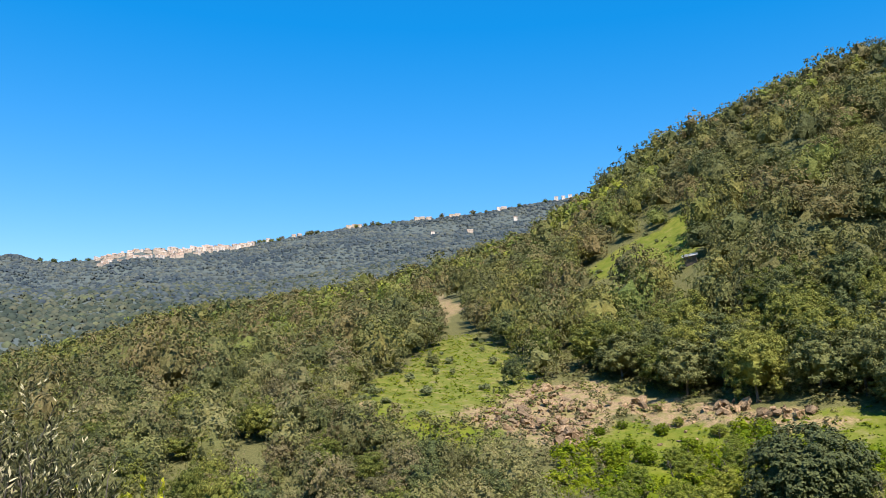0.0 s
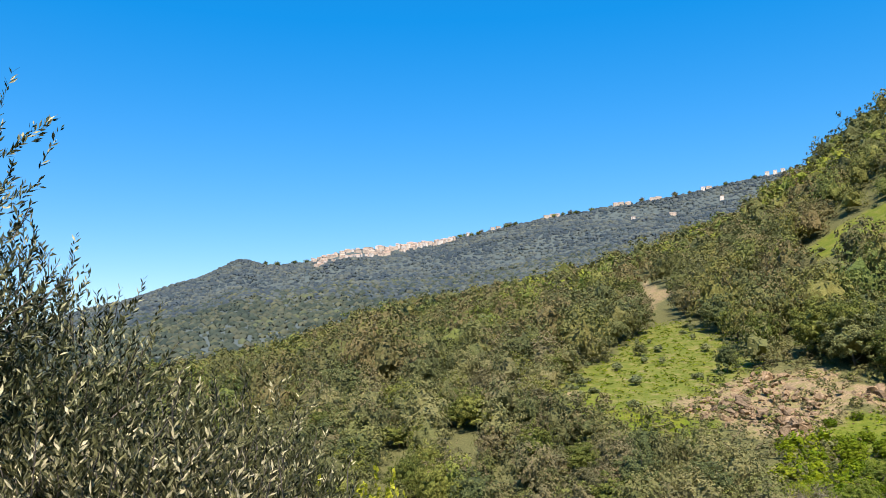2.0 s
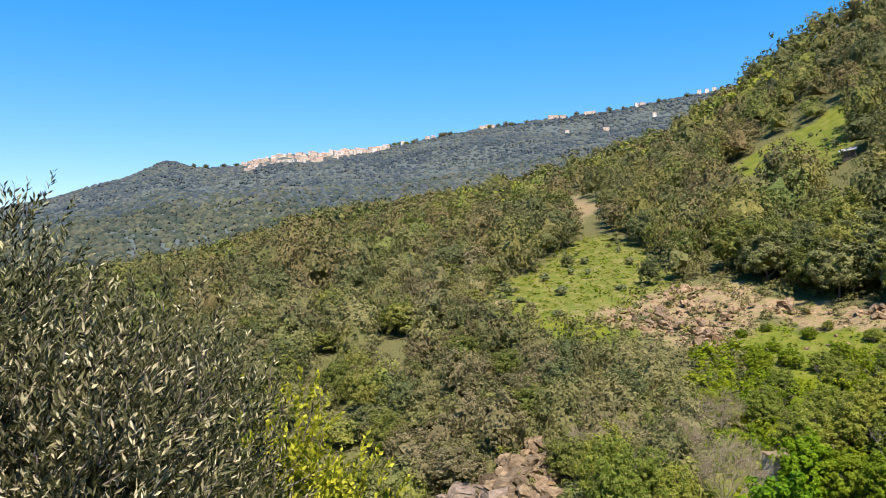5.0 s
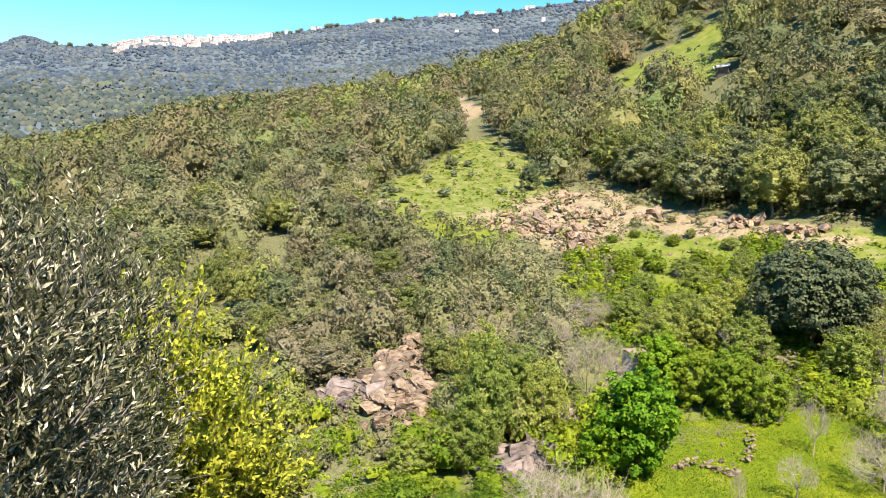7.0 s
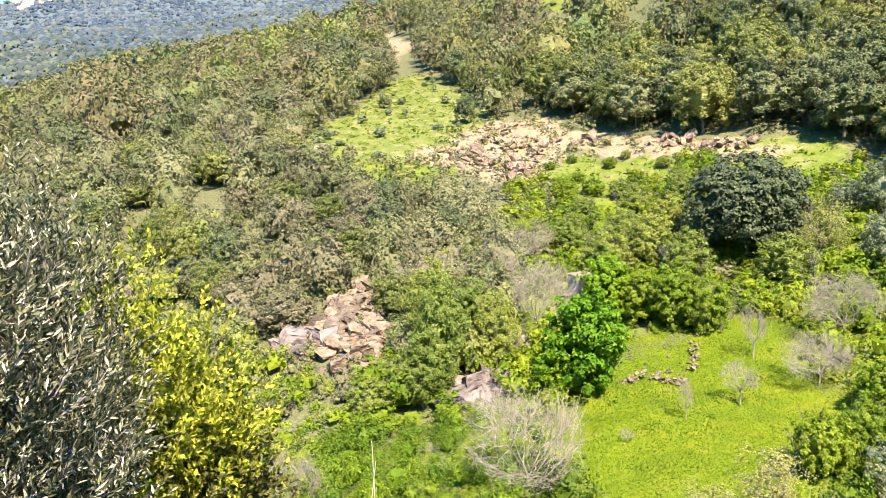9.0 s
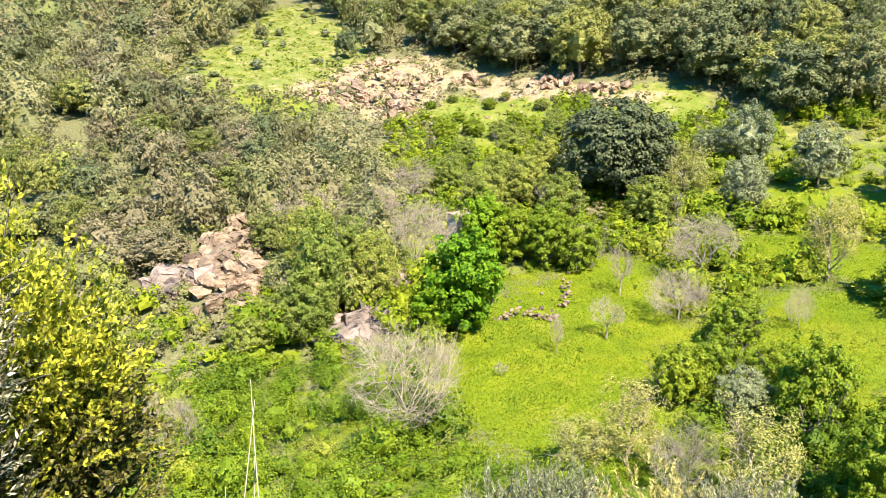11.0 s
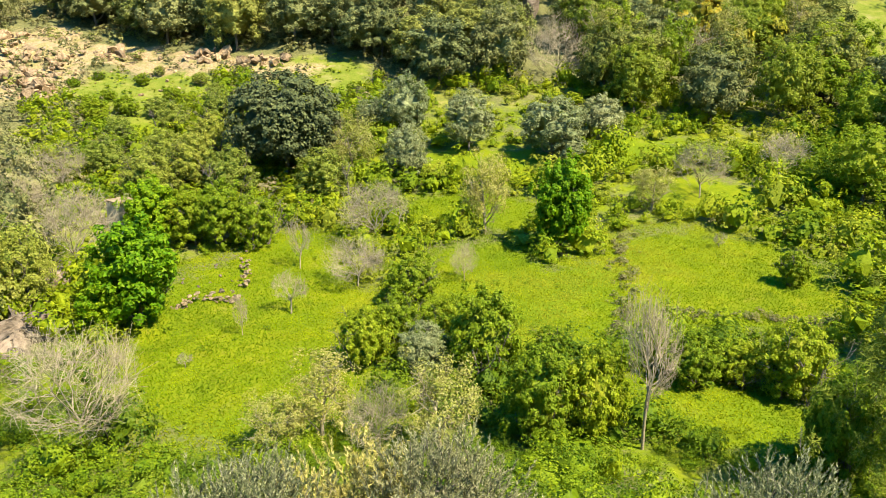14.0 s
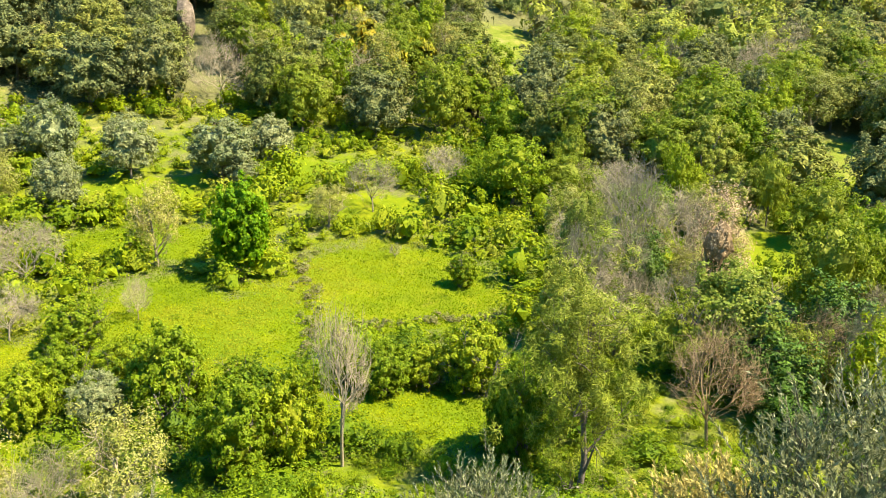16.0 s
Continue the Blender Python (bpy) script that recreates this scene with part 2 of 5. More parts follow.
# Dark green of the lower leaves, with the shade under the crown in it
MAT_SHADED_GREEN = foliage("shade_darkened_green_leaves", [(0.04, 0.05, 0.01), (0.085, 0.09, 0.016), (0.16, 0.15, 0.03)], None, 0.25, 0.4, 0.1, 14)
MAT_GORSE = foliage("gorse_leaves", [(0.14, 0.16, 0.015), (0.24, 0.22, 0.02), (0.34, 0.27, 0.025)], None, 0.3, 0.5, 0.1, 5)
MAT_PINK = foliage("withered_leaves", [(0.24, 0.17, 0.09), (0.38, 0.28, 0.16), (0.48, 0.38, 0.23)], None, 0.2, 0.7, 0.1, 6)
MAT_PINE = foliage("pine_needles", [(0.09, 0.12, 0.012), (0.17, 0.2, 0.02), (0.26, 0.28, 0.04)], None, 0.3, 0.55, 0.1, 8)
MAT_IVY = foliage("ivy_leaves", [(0.035, 0.07, 0.012), (0.06, 0.115, 0.015), (0.1, 0.17, 0.02)], None, 0.2, 0.4, 0.1, 8)
MAT_BARK = bark("grey_brown_bark", (0.06, 0.05, 0.04), (0.2, 0.17, 0.14))
MAT_TWIG = bark("grey_twigs", (0.16, 0.13, 0.085), (0.36, 0.3, 0.195))
MAT_BROWN = bark("reddish_brown_twigs", (0.17, 0.11, 0.055), (0.36, 0.25, 0.14))
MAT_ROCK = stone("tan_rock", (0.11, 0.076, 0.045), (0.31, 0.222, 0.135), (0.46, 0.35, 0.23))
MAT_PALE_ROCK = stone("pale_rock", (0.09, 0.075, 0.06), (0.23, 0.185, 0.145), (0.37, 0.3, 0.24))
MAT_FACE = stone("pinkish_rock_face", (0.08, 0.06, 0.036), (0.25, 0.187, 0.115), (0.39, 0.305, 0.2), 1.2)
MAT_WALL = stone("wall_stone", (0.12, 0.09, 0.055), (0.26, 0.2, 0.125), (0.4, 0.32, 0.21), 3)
MAT_PLASTER = plain("cream_plaster", (0.36, 0.275, 0.205), (0.52, 0.42, 0.325), 0.15)
MAT_WHITE = plain("white_render", (0.48, 0.41, 0.34), (0.62, 0.55, 0.47), 0.2)
MAT_TILE = plain("terracotta_tiles", (0.36, 0.22, 0.15), (0.52, 0.36, 0.26), 0.3)
MAT_SHEET = plain("pale_sheet_roof", (0.38, 0.37, 0.35), (0.52, 0.5, 0.47), 1.5, 0.5)
MAT_DARK = plain("dark_opening", (0.02, 0.02, 0.02), (0.04, 0.035, 0.03), 2.0)
MAT_STALK = bark("dry_stalk", (0.3, 0.25, 0.15), (0.5, 0.44, 0.3))
# ---------------------------------------------------------------- the lie of the land
# Compass plan round the viewpoint: bearing in degrees (0 ahead, to the right), distance and height in metres.
RANGES = (0, 2.5, 6, 14, 30, 45, 60, 75, 95, 120, 160, 220, 300, 420)
PROFILES = {
    -60: (-1.6, -1.8, -4, -7, -19, -25, -28, -29, -29, -28, -27, -24, -20, -14),
    -42: (-1.6, -1.8, -4.5, -8, -20, -24, -26, -26, -25, -24, -23, -20, -16, -10),
    -26: (-1.6, -1.8, -5, -9.5, -20, -21.5, -19.5, -16, -11.5, -8.5, -6, -3, 0.5, 5),
    -20: (-1.6, -1.8, -5, -9.5, -20, -21, -18, -14, -9, -5, -1.5, 3.5, 12, 24),
    -5: (-1.6, -1.8, -5.5, -10.5, -19, -18, -14.5, -10, -5.5, -1, 4.5, 13, 25, 44),
    5: (-1.6, -1.8, -6, -12, -18.5, -17.5, -14.5, -11, -6.5, -1, 6.5, 22, 42, 66),
    15: (-1.6, -1.8, -6, -12, -18, -17, -15.2, -12.5, -7.6, -0.5, 14, 43, 81.5, 90),
    25: (-1.6, -1.8, -6, -12, -17.5, -16.6, -15.2, -12.5, -5.5, 5, 27, 61, 101, 113),
    45: (-1.6, -1.8, -6, -12, -17.5, -16.8, -15, -11.5, -6, 4, 24, 62, 126, 168),
    70: (-1.6, -1.8, -6, -12, -18, -17.5, -16, -13.5, -10, -4.5, 6, 30, 72, 120),
    95: (-1.6, -1.8, -5, -11, -19, -19, -18.5, -17, -13, -8, 2, 22, 60, 110),
    130: (-1.6, -1.6, -1.5, 0, 4, 8, 12, 16, 22, 30, 42, 60, 84, 110),
    180: (-1.6, -1.6, 0, 4, 12, 20, 27, 34, 43, 54, 70, 92, 118, 140),
    230: (-1.6, -1.6, -1.5, 0, 4, 8, 12, 16, 22, 30, 42, 60, 84, 100),
}
# bearing and angle of height of the far mountain's crest, 2200 m away
CREST_BEARING = (-60, -46, -36, -32.7, -31.2, -29.9, -28.6, -27.4, -26.5, -23.4, -21.5, -19.2, -14.5, -11.4, -7.3, -1.9, 2.8, 6.8, 10.8, 20, 60)
CREST_ANGLE = (0.78, 1.78, 5.13, 6.38, 6.78, 7.63, 8.23, 7.63, 7.63, 7.98, 8.68, 8.83, 9.28, 9.93, 10.73, 11.48, 11.93, 12.53, 13.13, 13.48, 11.28)


def lattice_noise(x, y, cell, seed):
    """Smooth value noise between -1 and 1 over the plan."""
    u, v = x / cell, y / cell
    iu, iv = np.floor(u), np.floor(v)
    fu, fv = u - iu, v - iv
    fu, fv = fu * fu * (3 - 2 * fu), fv * fv * (3 - 2 * fv)

    def corner(a, b):
        h = np.sin(a * 127.1 + b * 311.7 + seed * 74.7) * 43758.5453
        return (h - np.floor(h)) * 2 - 1
    top = corner(iu, iv) * (1 - fu) + corner(iu + 1, iv) * fu
    low = corner(iu, iv + 1) * (1 - fu) + corner(iu + 1, iv + 1) * fu
    return top * (1 - fv) + low * fv


def make_relief():
    keys = sorted(PROFILES)
    rr = np.geomspace(1, 5000, 260)
    az = np.arange(-180, 180.75, 0.5)
    cols = []
    for k in keys:
        near = np.interp(rr, RANGES, PROFILES[k])
        cols.append(near)
    wrapped = [k if k <= 180 else k - 360 for k in keys]
    order = np.argsort(wrapped)
    ka = np.array(wrapped)[order].astype(float)
    kc = np.array(cols)[order]
    ka = np.concatenate(([ka[-1] - 360], ka, [ka[0] + 360]))
    kc = np.vstack((kc[-1], kc, kc[0]))
    grid = np.array([[np.interp(a, ka, kc[:, j]) for j in range(len(rr))] for a in az])
    crest = 2200 * np.tan(np.radians(np.interp(az, CREST_BEARING, CREST_ANGLE)))
    ridge = grid[:, np.searchsorted(rr, 420)]
    for i, a in enumerate(az):
        far = np.interp(rr, (420, 560, 800, 1300, 1800, 2060, 2200, 2600, 5000),
                        (ridge[i], ridge[i] * 0.55 - 4, ridge[i] * 0.3 + crest[i] * 0.1, crest[i] * 0.38,
                         crest[i] * 0.66, crest[i] * 0.83, crest[i], crest[i] * 0.9, crest[i] * 0.5))
        if a > 14 or a < -62:
            keep = min(1.0, (a - 14) / 10) if a > 14 else min(1.0, (-62 - a) / 20)
            far = far * (1 - keep) + keep * np.interp(rr, (420, 900, 5000), (ridge[i], ridge[i] * 0.9, ridge[i] * 0.6))
        grid[i] = np.where(rr > 420, far, grid[i])
    for _ in range(2):
        grid[:, 1:-1] = (grid[:, :-2] + 2 * grid[:, 1:-1] + grid[:, 2:]) / 4
        grid = (np.roll(grid, 1, 0) + 2 * grid + np.roll(grid, -1, 0)) / 4
    return rr, az, grid


RELIEF_R, RELIEF_A, RELIEF = make_relief()


def ground_height(x, y):
    x, y = np.asarray(x, float), np.asarray(y, float)
    r = np.maximum(np.hypot(x, y), 1.0)
    a = np.degrees(np.arctan2(x, y))
    u = np.clip(np.log(r) / np.log(RELIEF_R[-1]) * (len(RELIEF_R) - 1), 0, len(RELIEF_R) - 1.001)
    v = np.clip((a + 180) * 2, 0, len(RELIEF_A) - 1.001)
    i, j = v.astype(int), u.astype(int)
    fi, fj = v - i, u - j
    h = (RELIEF[i, j] * (1 - fi) * (1 - fj) + RELIEF[i + 1, j] * fi * (1 - fj)
         + RELIEF[i, j + 1] * (1 - fi) * fj + RELIEF[i + 1, j + 1] * fi * fj)
    rough = np.clip((r - 6) / 40, 0, 1)
    h = h + rough * 0.25 * lattice_noise(x, y, 7, 1) + np.clip((r - 60) / 200, 0, 1) * 2.0 * lattice_noise(x, y, 38, 2)
    crest = np.clip(np.abs(r - 2200) / 260, 0.08, 1)  # the skyline keeps its own shape
    return h + np.clip((r - 500) / 900, 0, 1) * crest * (22 * lattice_noise(x, y, 260, 3) + 9 * lattice_noise(x, y, 90, 4))


def spot(bearing, distance):
    """The point of the ground in that direction, that far away."""
    x, y = distance * math.sin(radians(bearing)), distance * math.cos(radians(bearing))
    return Vector((x, y, float(ground_height(x, y))))


# ---------------------------------------------------------------- mesh helpers
def raw_mesh(name, verts, faces, material, tone=None, smooth=False):
    """verts (n, 3); faces: list of arrays, each (m, k)."""
    me = bpy.data.meshes.new(name)
    verts = np.asarray(verts, np.float32)
    me.vertices.add(len(verts))
    me.vertices.foreach_set("co", verts.ravel())
    loops = np.concatenate([f.ravel() for f in faces]).astype(np.int32)
    sizes = np.concatenate([np.full(len(f), f.shape[1]) for f in faces])
    me.loops.add(len(loops))
    me.loops.foreach_set("vertex_index", loops)
    me.polygons.add(len(sizes))
    me.polygons.foreach_set("loop_start", (np.cumsum(sizes) - sizes).astype(np.int32))
    me.polygons.foreach_set("use_smooth", np.full(len(sizes), smooth))
    if tone is not None:
        a = me.attributes.new("tone", "FLOAT", "POINT")
        a.data.foreach_set("value", np.asarray(tone, np.float32))
    me.materials.append(material)
    me.update(calc_edges=True)
    return me


def part(name, mesh, parent, label="", kind=""):
    ob = new(name, mesh)
    ob.parent = parent
    if kind:
        ob["kind"] = kind
    if label:
        ob["label"] = label
    return ob


def unit(v):
    return v / np.maximum(np.linalg.norm(v, axis=-1, keepdims=True), 1e-9)


def leaves(rng, centres, normals, length, width, four=True, axis=None):
    """Leaf blades: verts and faces."""
    n = len(centres)
    nr = unit(normals)
    t = unit(np.cross(nr, rng.normal(size=(n, 3)))) if axis is None else unit(axis)
    s = unit(np.cross(nr, t))
    ln = (length * rng.uniform(0.65, 1.3, n))[:, None]
    wd = (width * rng.uniform(0.7, 1.2, n))[:, None]
    if four:
        v = np.stack((centres - t * ln / 2, centres + s * wd / 2 - nr * wd * 0.12,
                      centres + t * ln / 2, centres - s * wd / 2 - nr * wd * 0.12), 1)
        return v.reshape(-1, 3), np.arange(4 * n).reshape(-1, 4)
    v = np.stack((centres - t * ln / 2 - s * wd / 2, centres - t * ln / 2 + s * wd / 2, centres + t * ln / 2), 1)
    return v.reshape(-1, 3), np.arange(3 * n).reshape(-1, 3)


def crown_points(rng, radii, clumps, per, clump=0.32, low=-0.45, ragged=0.25, inner=0.35):
    """Leaf places and normals of a crown round the origin, made of many clumps."""
    d = unit(rng.normal(size=(clumps * 3, 3)))
    d = d[d[:, 2] > low][:clumps]
    k = len(d)
    depth = rng.uniform(inner, 1.0, k) ** 0.6 * (1 + ragged * rng.normal(size=k) * 0.6)
    c = d * depth[:, None] * (1 - clump * 0.6)
    size = clump * rng.uniform(0.6, 1.25, k)
    e = unit(rng.normal(size=(k, per, 3)))
    e[:, :, 2] = np.abs(e[:, :, 2]) * np.where(rng.random((k, per)) < 0.65, 1, -1)
    p = c[:, None] + e * (size[:, None] * rng.uniform(0.55, 1.08, (k, per)))[:, :, None] * np.array((1, 1, 0.8))
    nr = e * 0.7 + d[:, None] * 0.5 + np.array((0, 0, 0.3)) + rng.normal(size=(k, per, 3)) * 0.38
    return p.reshape(-1, 3) * np.array(radii), unit(nr.reshape(-1, 3))


def ico(level):
    bm = bmesh.new()
    bmesh.ops.create_icosphere(bm, subdivisions=level, radius=1)
    bm.verts.ensure_lookup_table()
    v = np.array([x.co for x in bm.verts])
    f = np.array([[x.index for x in g.verts] for g in bm.faces])
    bm.free()
    return v, f


ICO1, ICO2, ICO3 = ico(1), ico(2), ico(3)


def billow(rng, ball, lumps=24, low=-0.55, jitter=0.05):
    """A leafy body of unit radius: many overlapping lumps with an uneven skin, open below."""
    c = unit(rng.normal(size=(lumps, 3))) * rng.uniform(0.5, 0.72, (lumps, 1))
    rho = rng.uniform(0.24, 0.4, lumps)
    d = ball[0]
    along = d @ c.T
    disc = rho ** 2 - (c * c).sum(1) + along ** 2
    t = np.where(disc > 0, along + np.sqrt(np.maximum(disc, 0)), 0.5).max(1)
    v = d * np.maximum(t, 0.5)[:, None] * (1 + rng.normal(size=(len(d), 1)) * jitter) + rng.normal(size=d.shape) * jitter * 0.6
    f = ball[1][v[ball[1]].mean(1)[:, 2] > low]
    return v, f


def tubes(paths, sides=5):
    """Tapered limbs; paths: list of (points (k, 3), radii (k))."""
    vs, fs, base = [], [], 0
    ang = np.arange(sides) * 2 * math.pi / sides
    for pts, rad in paths:
        pts, rad = np.asarray(pts, float), np.asarray(rad, float)
        d = unit(np.gradient(pts, axis=0))
        a = unit(np.cross(d, np.array((0.31, 0.87, 0.38))))
        b = np.cross(d, a)
        ring = pts[:, None] + (a[:, None] * np.cos(ang)[None, :, None] + b[:, None] * np.sin(ang)[None, :, None]) * rad[:, None, None]
        k = len(pts)
        vs.append(ring.reshape(-1, 3))
        i = np.arange(k - 1)[:, None] * sides
        j = np.arange(sides)[None]
        j2 = (j + 1) % sides
        fs.append((np.stack((i + j, i + j2, i + sides + j2, i + sides + j), -1).reshape(-1, 4)) + base)
        base += k * sides
    return np.vstack(vs), np.vstack(fs)


def limb(rng, start, way, length, r0, r1, bend=0.25, rise=0.15, k=5):
    pts, d = [np.array(start, float)], unit(np.array(way, float))
    for _ in range(k - 1):
        d = unit(d + rng.normal(size=3) * bend + np.array((0, 0, rise)))
        pts.append(pts[-1] + d * length / (k - 1))
    return np.array(pts), np.linspace(r0, r1, k)


def branching(rng, height, spread, trunk_r, forks=6, levels=2, fork_from=0.3, tip=0.006, upright=0.8, subs=6, lean=0.05, trunk_len=0.72):
    """A trunk with limbs, branches and, with more levels, twigs."""
    trunk = limb(rng, (0, 0, -0.3), (rng.normal() * lean, rng.normal() * lean, 1), height * trunk_len + 0.3, trunk_r, trunk_r * 0.35, 0.06, 0.1, 7)
    trunk_only, rest = [trunk], []
    todo = []
    for i in range(forks):
        f = rng.uniform(fork_from, 1.0)
        idx = f * (len(trunk[0]) - 1)
        a = int(min(idx, len(trunk[0]) - 2))
        p = trunk[0][a] + (trunk[0][a + 1] - trunk[0][a]) * (idx - a)
        th = i * 2.4 + rng.normal() * 0.4
        todo.append((p, np.array((math.cos(th), math.sin(th), upright + rng.normal() * 0.2)),
                     spread * rng.uniform(0.75, 1.1), trunk_r * 0.45 * (1.15 - f * 0.5), 1))
    while todo:
        p, way, ln, r, lev = todo.pop()
        path = limb(rng, p, way, ln, r, max(tip, r * 0.3), 0.2, 0.12, 5 if lev < 3 else 2)
        rest.append(path)
        if lev < levels:
            for _ in range(subs):
                j = rng.integers(1, len(path[0]))
                todo.append((path[0][j], unit(unit(np.array(way)) + rng.normal(size=3) * 0.75 + np.array((0, 0, 0.25))),
                             ln * rng.uniform(0.35, 0.6), max(tip, r * 0.45), lev + 1))
    return trunk_only, rest


def empty(name, label, category, group=""):
    return tagged(new(name), label, category, group)


def make_tree(name, seed, h, w, leaf_mat, bark_mat, clumps, per, leaf_len, leaf_w, low=-0.45, foot=0.25, clump=0.3,
              levels=2, forks=6, trunk_r=None, trunks=1, ragged=0.25, core=0.0, label="", category="tree", group="", twigs=None, four=False):
    """A tree 1:1 in metres: trunk, limbs and a crown of leaf clumps. foot: share of the height below the crown."""
    rng = np.random.default_rng(seed)
    root = empty(name, label, category, group)
    tr = trunk_r or h * 0.022
    stems, limbs_ = [], []
    for i in range(trunks):
        t_, l_ = branching(rng, h * 0.85, w * 0.42, tr, forks, levels, max(0.15, foot), lean=0.05 if trunks == 1 else 0.3)
        off = np.array((rng.normal() * 0.12 * w, rng.normal() * 0.12 * w, 0)) if trunks > 1 else 0
        stems += [(p + off, r) for p, r in t_]
        limbs_ += [(p + off, r) for p, r in l_]
    for stem in stems:
        part("trunk", raw_mesh("trunk", *wrap(tubes([stem], 7)), bark_mat, smooth=True), root)
    part("branchwork", raw_mesh("branchwork", *wrap(tubes(limbs_, 4)), twigs or bark_mat, smooth=True), root, kind="stuff")
    rz = h * (1 - foot) / 2
    p, nr = crown_points(rng, (w / 2, w / 2, rz), clumps, per, clump, low, ragged, 0.7 if core else 0.35)
    p[:, 2] += h * foot + rz
    v, f = leaves(rng, p, nr, leaf_len, leaf_w, four)
    fs = [f]
    if core:
        cv, cf = billow(rng, ICO3, 30, -0.8)
        cv = cv * np.array((w / 2, w / 2, rz)) * core
        cv[:, 2] += h * foot + rz
        fs.append(cf + len(v))
        v = np.vstack((v, cv))
    part("crown", raw_mesh("crown", v, fs, leaf_mat), root)
    return root


def wrap(vf):
    return vf[0], [vf[1]]


def make_bare(name, seed, h, w, mat, forks=10, subs=5, levels=3, trunk_r=None, tip=0.009, label="", group="", foot=0.2, upright=0.8, twigs=1080):
    """A leafless tree: a short trunk, limbs that fork again and again towards a domed outline, and fine twigs at their ends."""
    rng = np.random.default_rng(seed)
    root = empty(name, label, "tree", group)
    tr = trunk_r or h * 0.014
    stem = limb(rng, (0, 0, -0.3), (rng.normal() * 0.06, rng.normal() * 0.06, 1), h * (foot + 0.12) + 0.3, tr, tr * 0.75, 0.05, 0.1, 6)
    top = stem[0][-1]
    half = np.array((w / 2, w / 2, h * (1 - foot) / 2))
    mid = np.array((0, 0, h * (1 + foot) / 2))

    def reach(d, f):
        return top * (1 - f) + (mid + d * half) * f

    def stretch(p, q, r0, r1, k):
        t = np.linspace(0, 1, k)[:, None]
        bow = np.array((0, 0, 0.06)) * np.linalg.norm(q - p) * np.sin(t * math.pi)
        pts = p + (q - p) * t + bow + rng.normal(size=(k, 3)) * np.linalg.norm(q - p) * 0.045 * np.sin(t * math.pi)
        return pts, np.linspace(r0, r1, k)

    rest = []
    per = max(3, int(1.25 * twigs / (forks * subs * 4)))
    for i in range(forks):
        th = i * 2.4 + rng.normal() * 0.3
        d1 = unit(np.array((math.cos(th), math.sin(th), rng.uniform(-0.85, 1.0) * upright + 0.2)))
        far = rng.uniform(0.72, 1.12)  # limbs of unlike reach
        n1 = reach(d1, rng.uniform(0.36, 0.5) * far)
        rest.append(stretch(top - np.array((0, 0, rng.uniform(0, 0.5) * h * foot)), n1, tr * 0.42, tr * 0.25, 5))
        for _ in range(subs):
            d2 = unit(d1 + rng.normal(size=3) * 0.42)
            n2 = reach(d2, rng.uniform(0.58, 0.76) * far)
            rest.append(stretch(n1, n2, tr * 0.22, max(tip * 0.8, tr * 0.12), 4))
            for _ in range(levels + 1):
                d3 = unit(d2 + rng.normal(size=3) * 0.28)
                n3 = reach(d3, rng.uniform(0.76, 0.94) * far)
                rest.append(stretch(n2, n3, max(tip * 0.8, tr * 0.12), tip * 0.7, 3))
                for _ in range(per):
                    q = reach(unit(d3 + rng.normal(size=3) * 0.2), rng.uniform(0.86, 1.08) * far)
                    rest.append(stretch(n3 if rng.random() < 0.6 else (n2 + n3) / 2, q, tip * 0.75, 0.003, 2))
    part("trunk", raw_mesh("trunk", *wrap(tubes([stem], 7)), mat, smooth=True), root)
    part("twigwork", raw_mesh("twigwork", *wrap(tubes(rest, 3)), mat), root, kind="stuff")
    return root


def set_down(ob, bearing, distance, turn=0.0, scale=1.0, sink=0.1, tilt=0.0):
    """Moves a finished thing to its place on the ground."""
    p = spot(bearing, distance)
    ob.matrix_basis = pose(p.x, p.y, p.z - sink, tilt, 0, turn) @ Matrix.Scale(scale, 4)
    return ob


def plant(ob, bearing, distance, turn=0.0, sx=1.0, sz=1.0, sink=0.1, first=False, label=""):
    p = spot(bearing, distance)
    m = pose(p.x, p.y, p.z - sink, 0, 0, turn) @ Matrix.Diagonal((sx, sx, sz, 1))
    if first:
        ob.matrix_basis = m
        c = ob
    else:
        c = copy_thing(ob, m @ Matrix.Diagonal((*(1 / s for s in ob.scale), 1)))
    if label:
        c["label"] = label
    return c


PLACED = set()


def grow(models, rows, turn_seed=3):
    """rows: bearing, distance, height, width. models: (root, h, w); each is used in turn, moved first, then copied."""
    rng = random.Random(turn_seed)
    for i, (a, r, h, w) in enumerate(rows):
        root, mh, mw = models[i % len(models)]
        first = root.name not in PLACED
        PLACED.add(root.name)
        plant(root, a, r, rng.uniform(0, 360), w / mw, h / mh, 0.1, first)


# ---------------------------------------------------------------- open patches of the plan
# bearing, distance, half width across the line of sight, half depth along it
MEADOWS = ((21, 43, 7.5, 12), (12.3, 95, 4.5, 6), (16.6, 93, 5, 6), (14.5, 86, 4, 4), (24, 54, 4, 6), (54.5, 54, 8.5, 8), (46, 47, 4, 7), (56, 36.5, 6, 3), (37, 72, 10, 4), (49, 76, 6, 3),
           (26, 93, 7, 5), (12.3, 96, 3.5, 5), (13.5, 195, 13, 11), (16.6, 190, 5, 20), (62.5, 124, 6.5, 14), (85, 97, 7, 9), (81, 69, 4, 5), (38, 50, 4.5, 7), (43, 44, 3.5, 6), (37, 62, 6, 3.5), (53, 68, 6, 3.5))
CLEARING = ((1.5, 128, 10.5, 29), (-3.6, 117, 5.5, 10), (-5.6, 111, 3.2, 6), (1.0, 152, 5.5, 18), (0.3, 112, 9, 14))
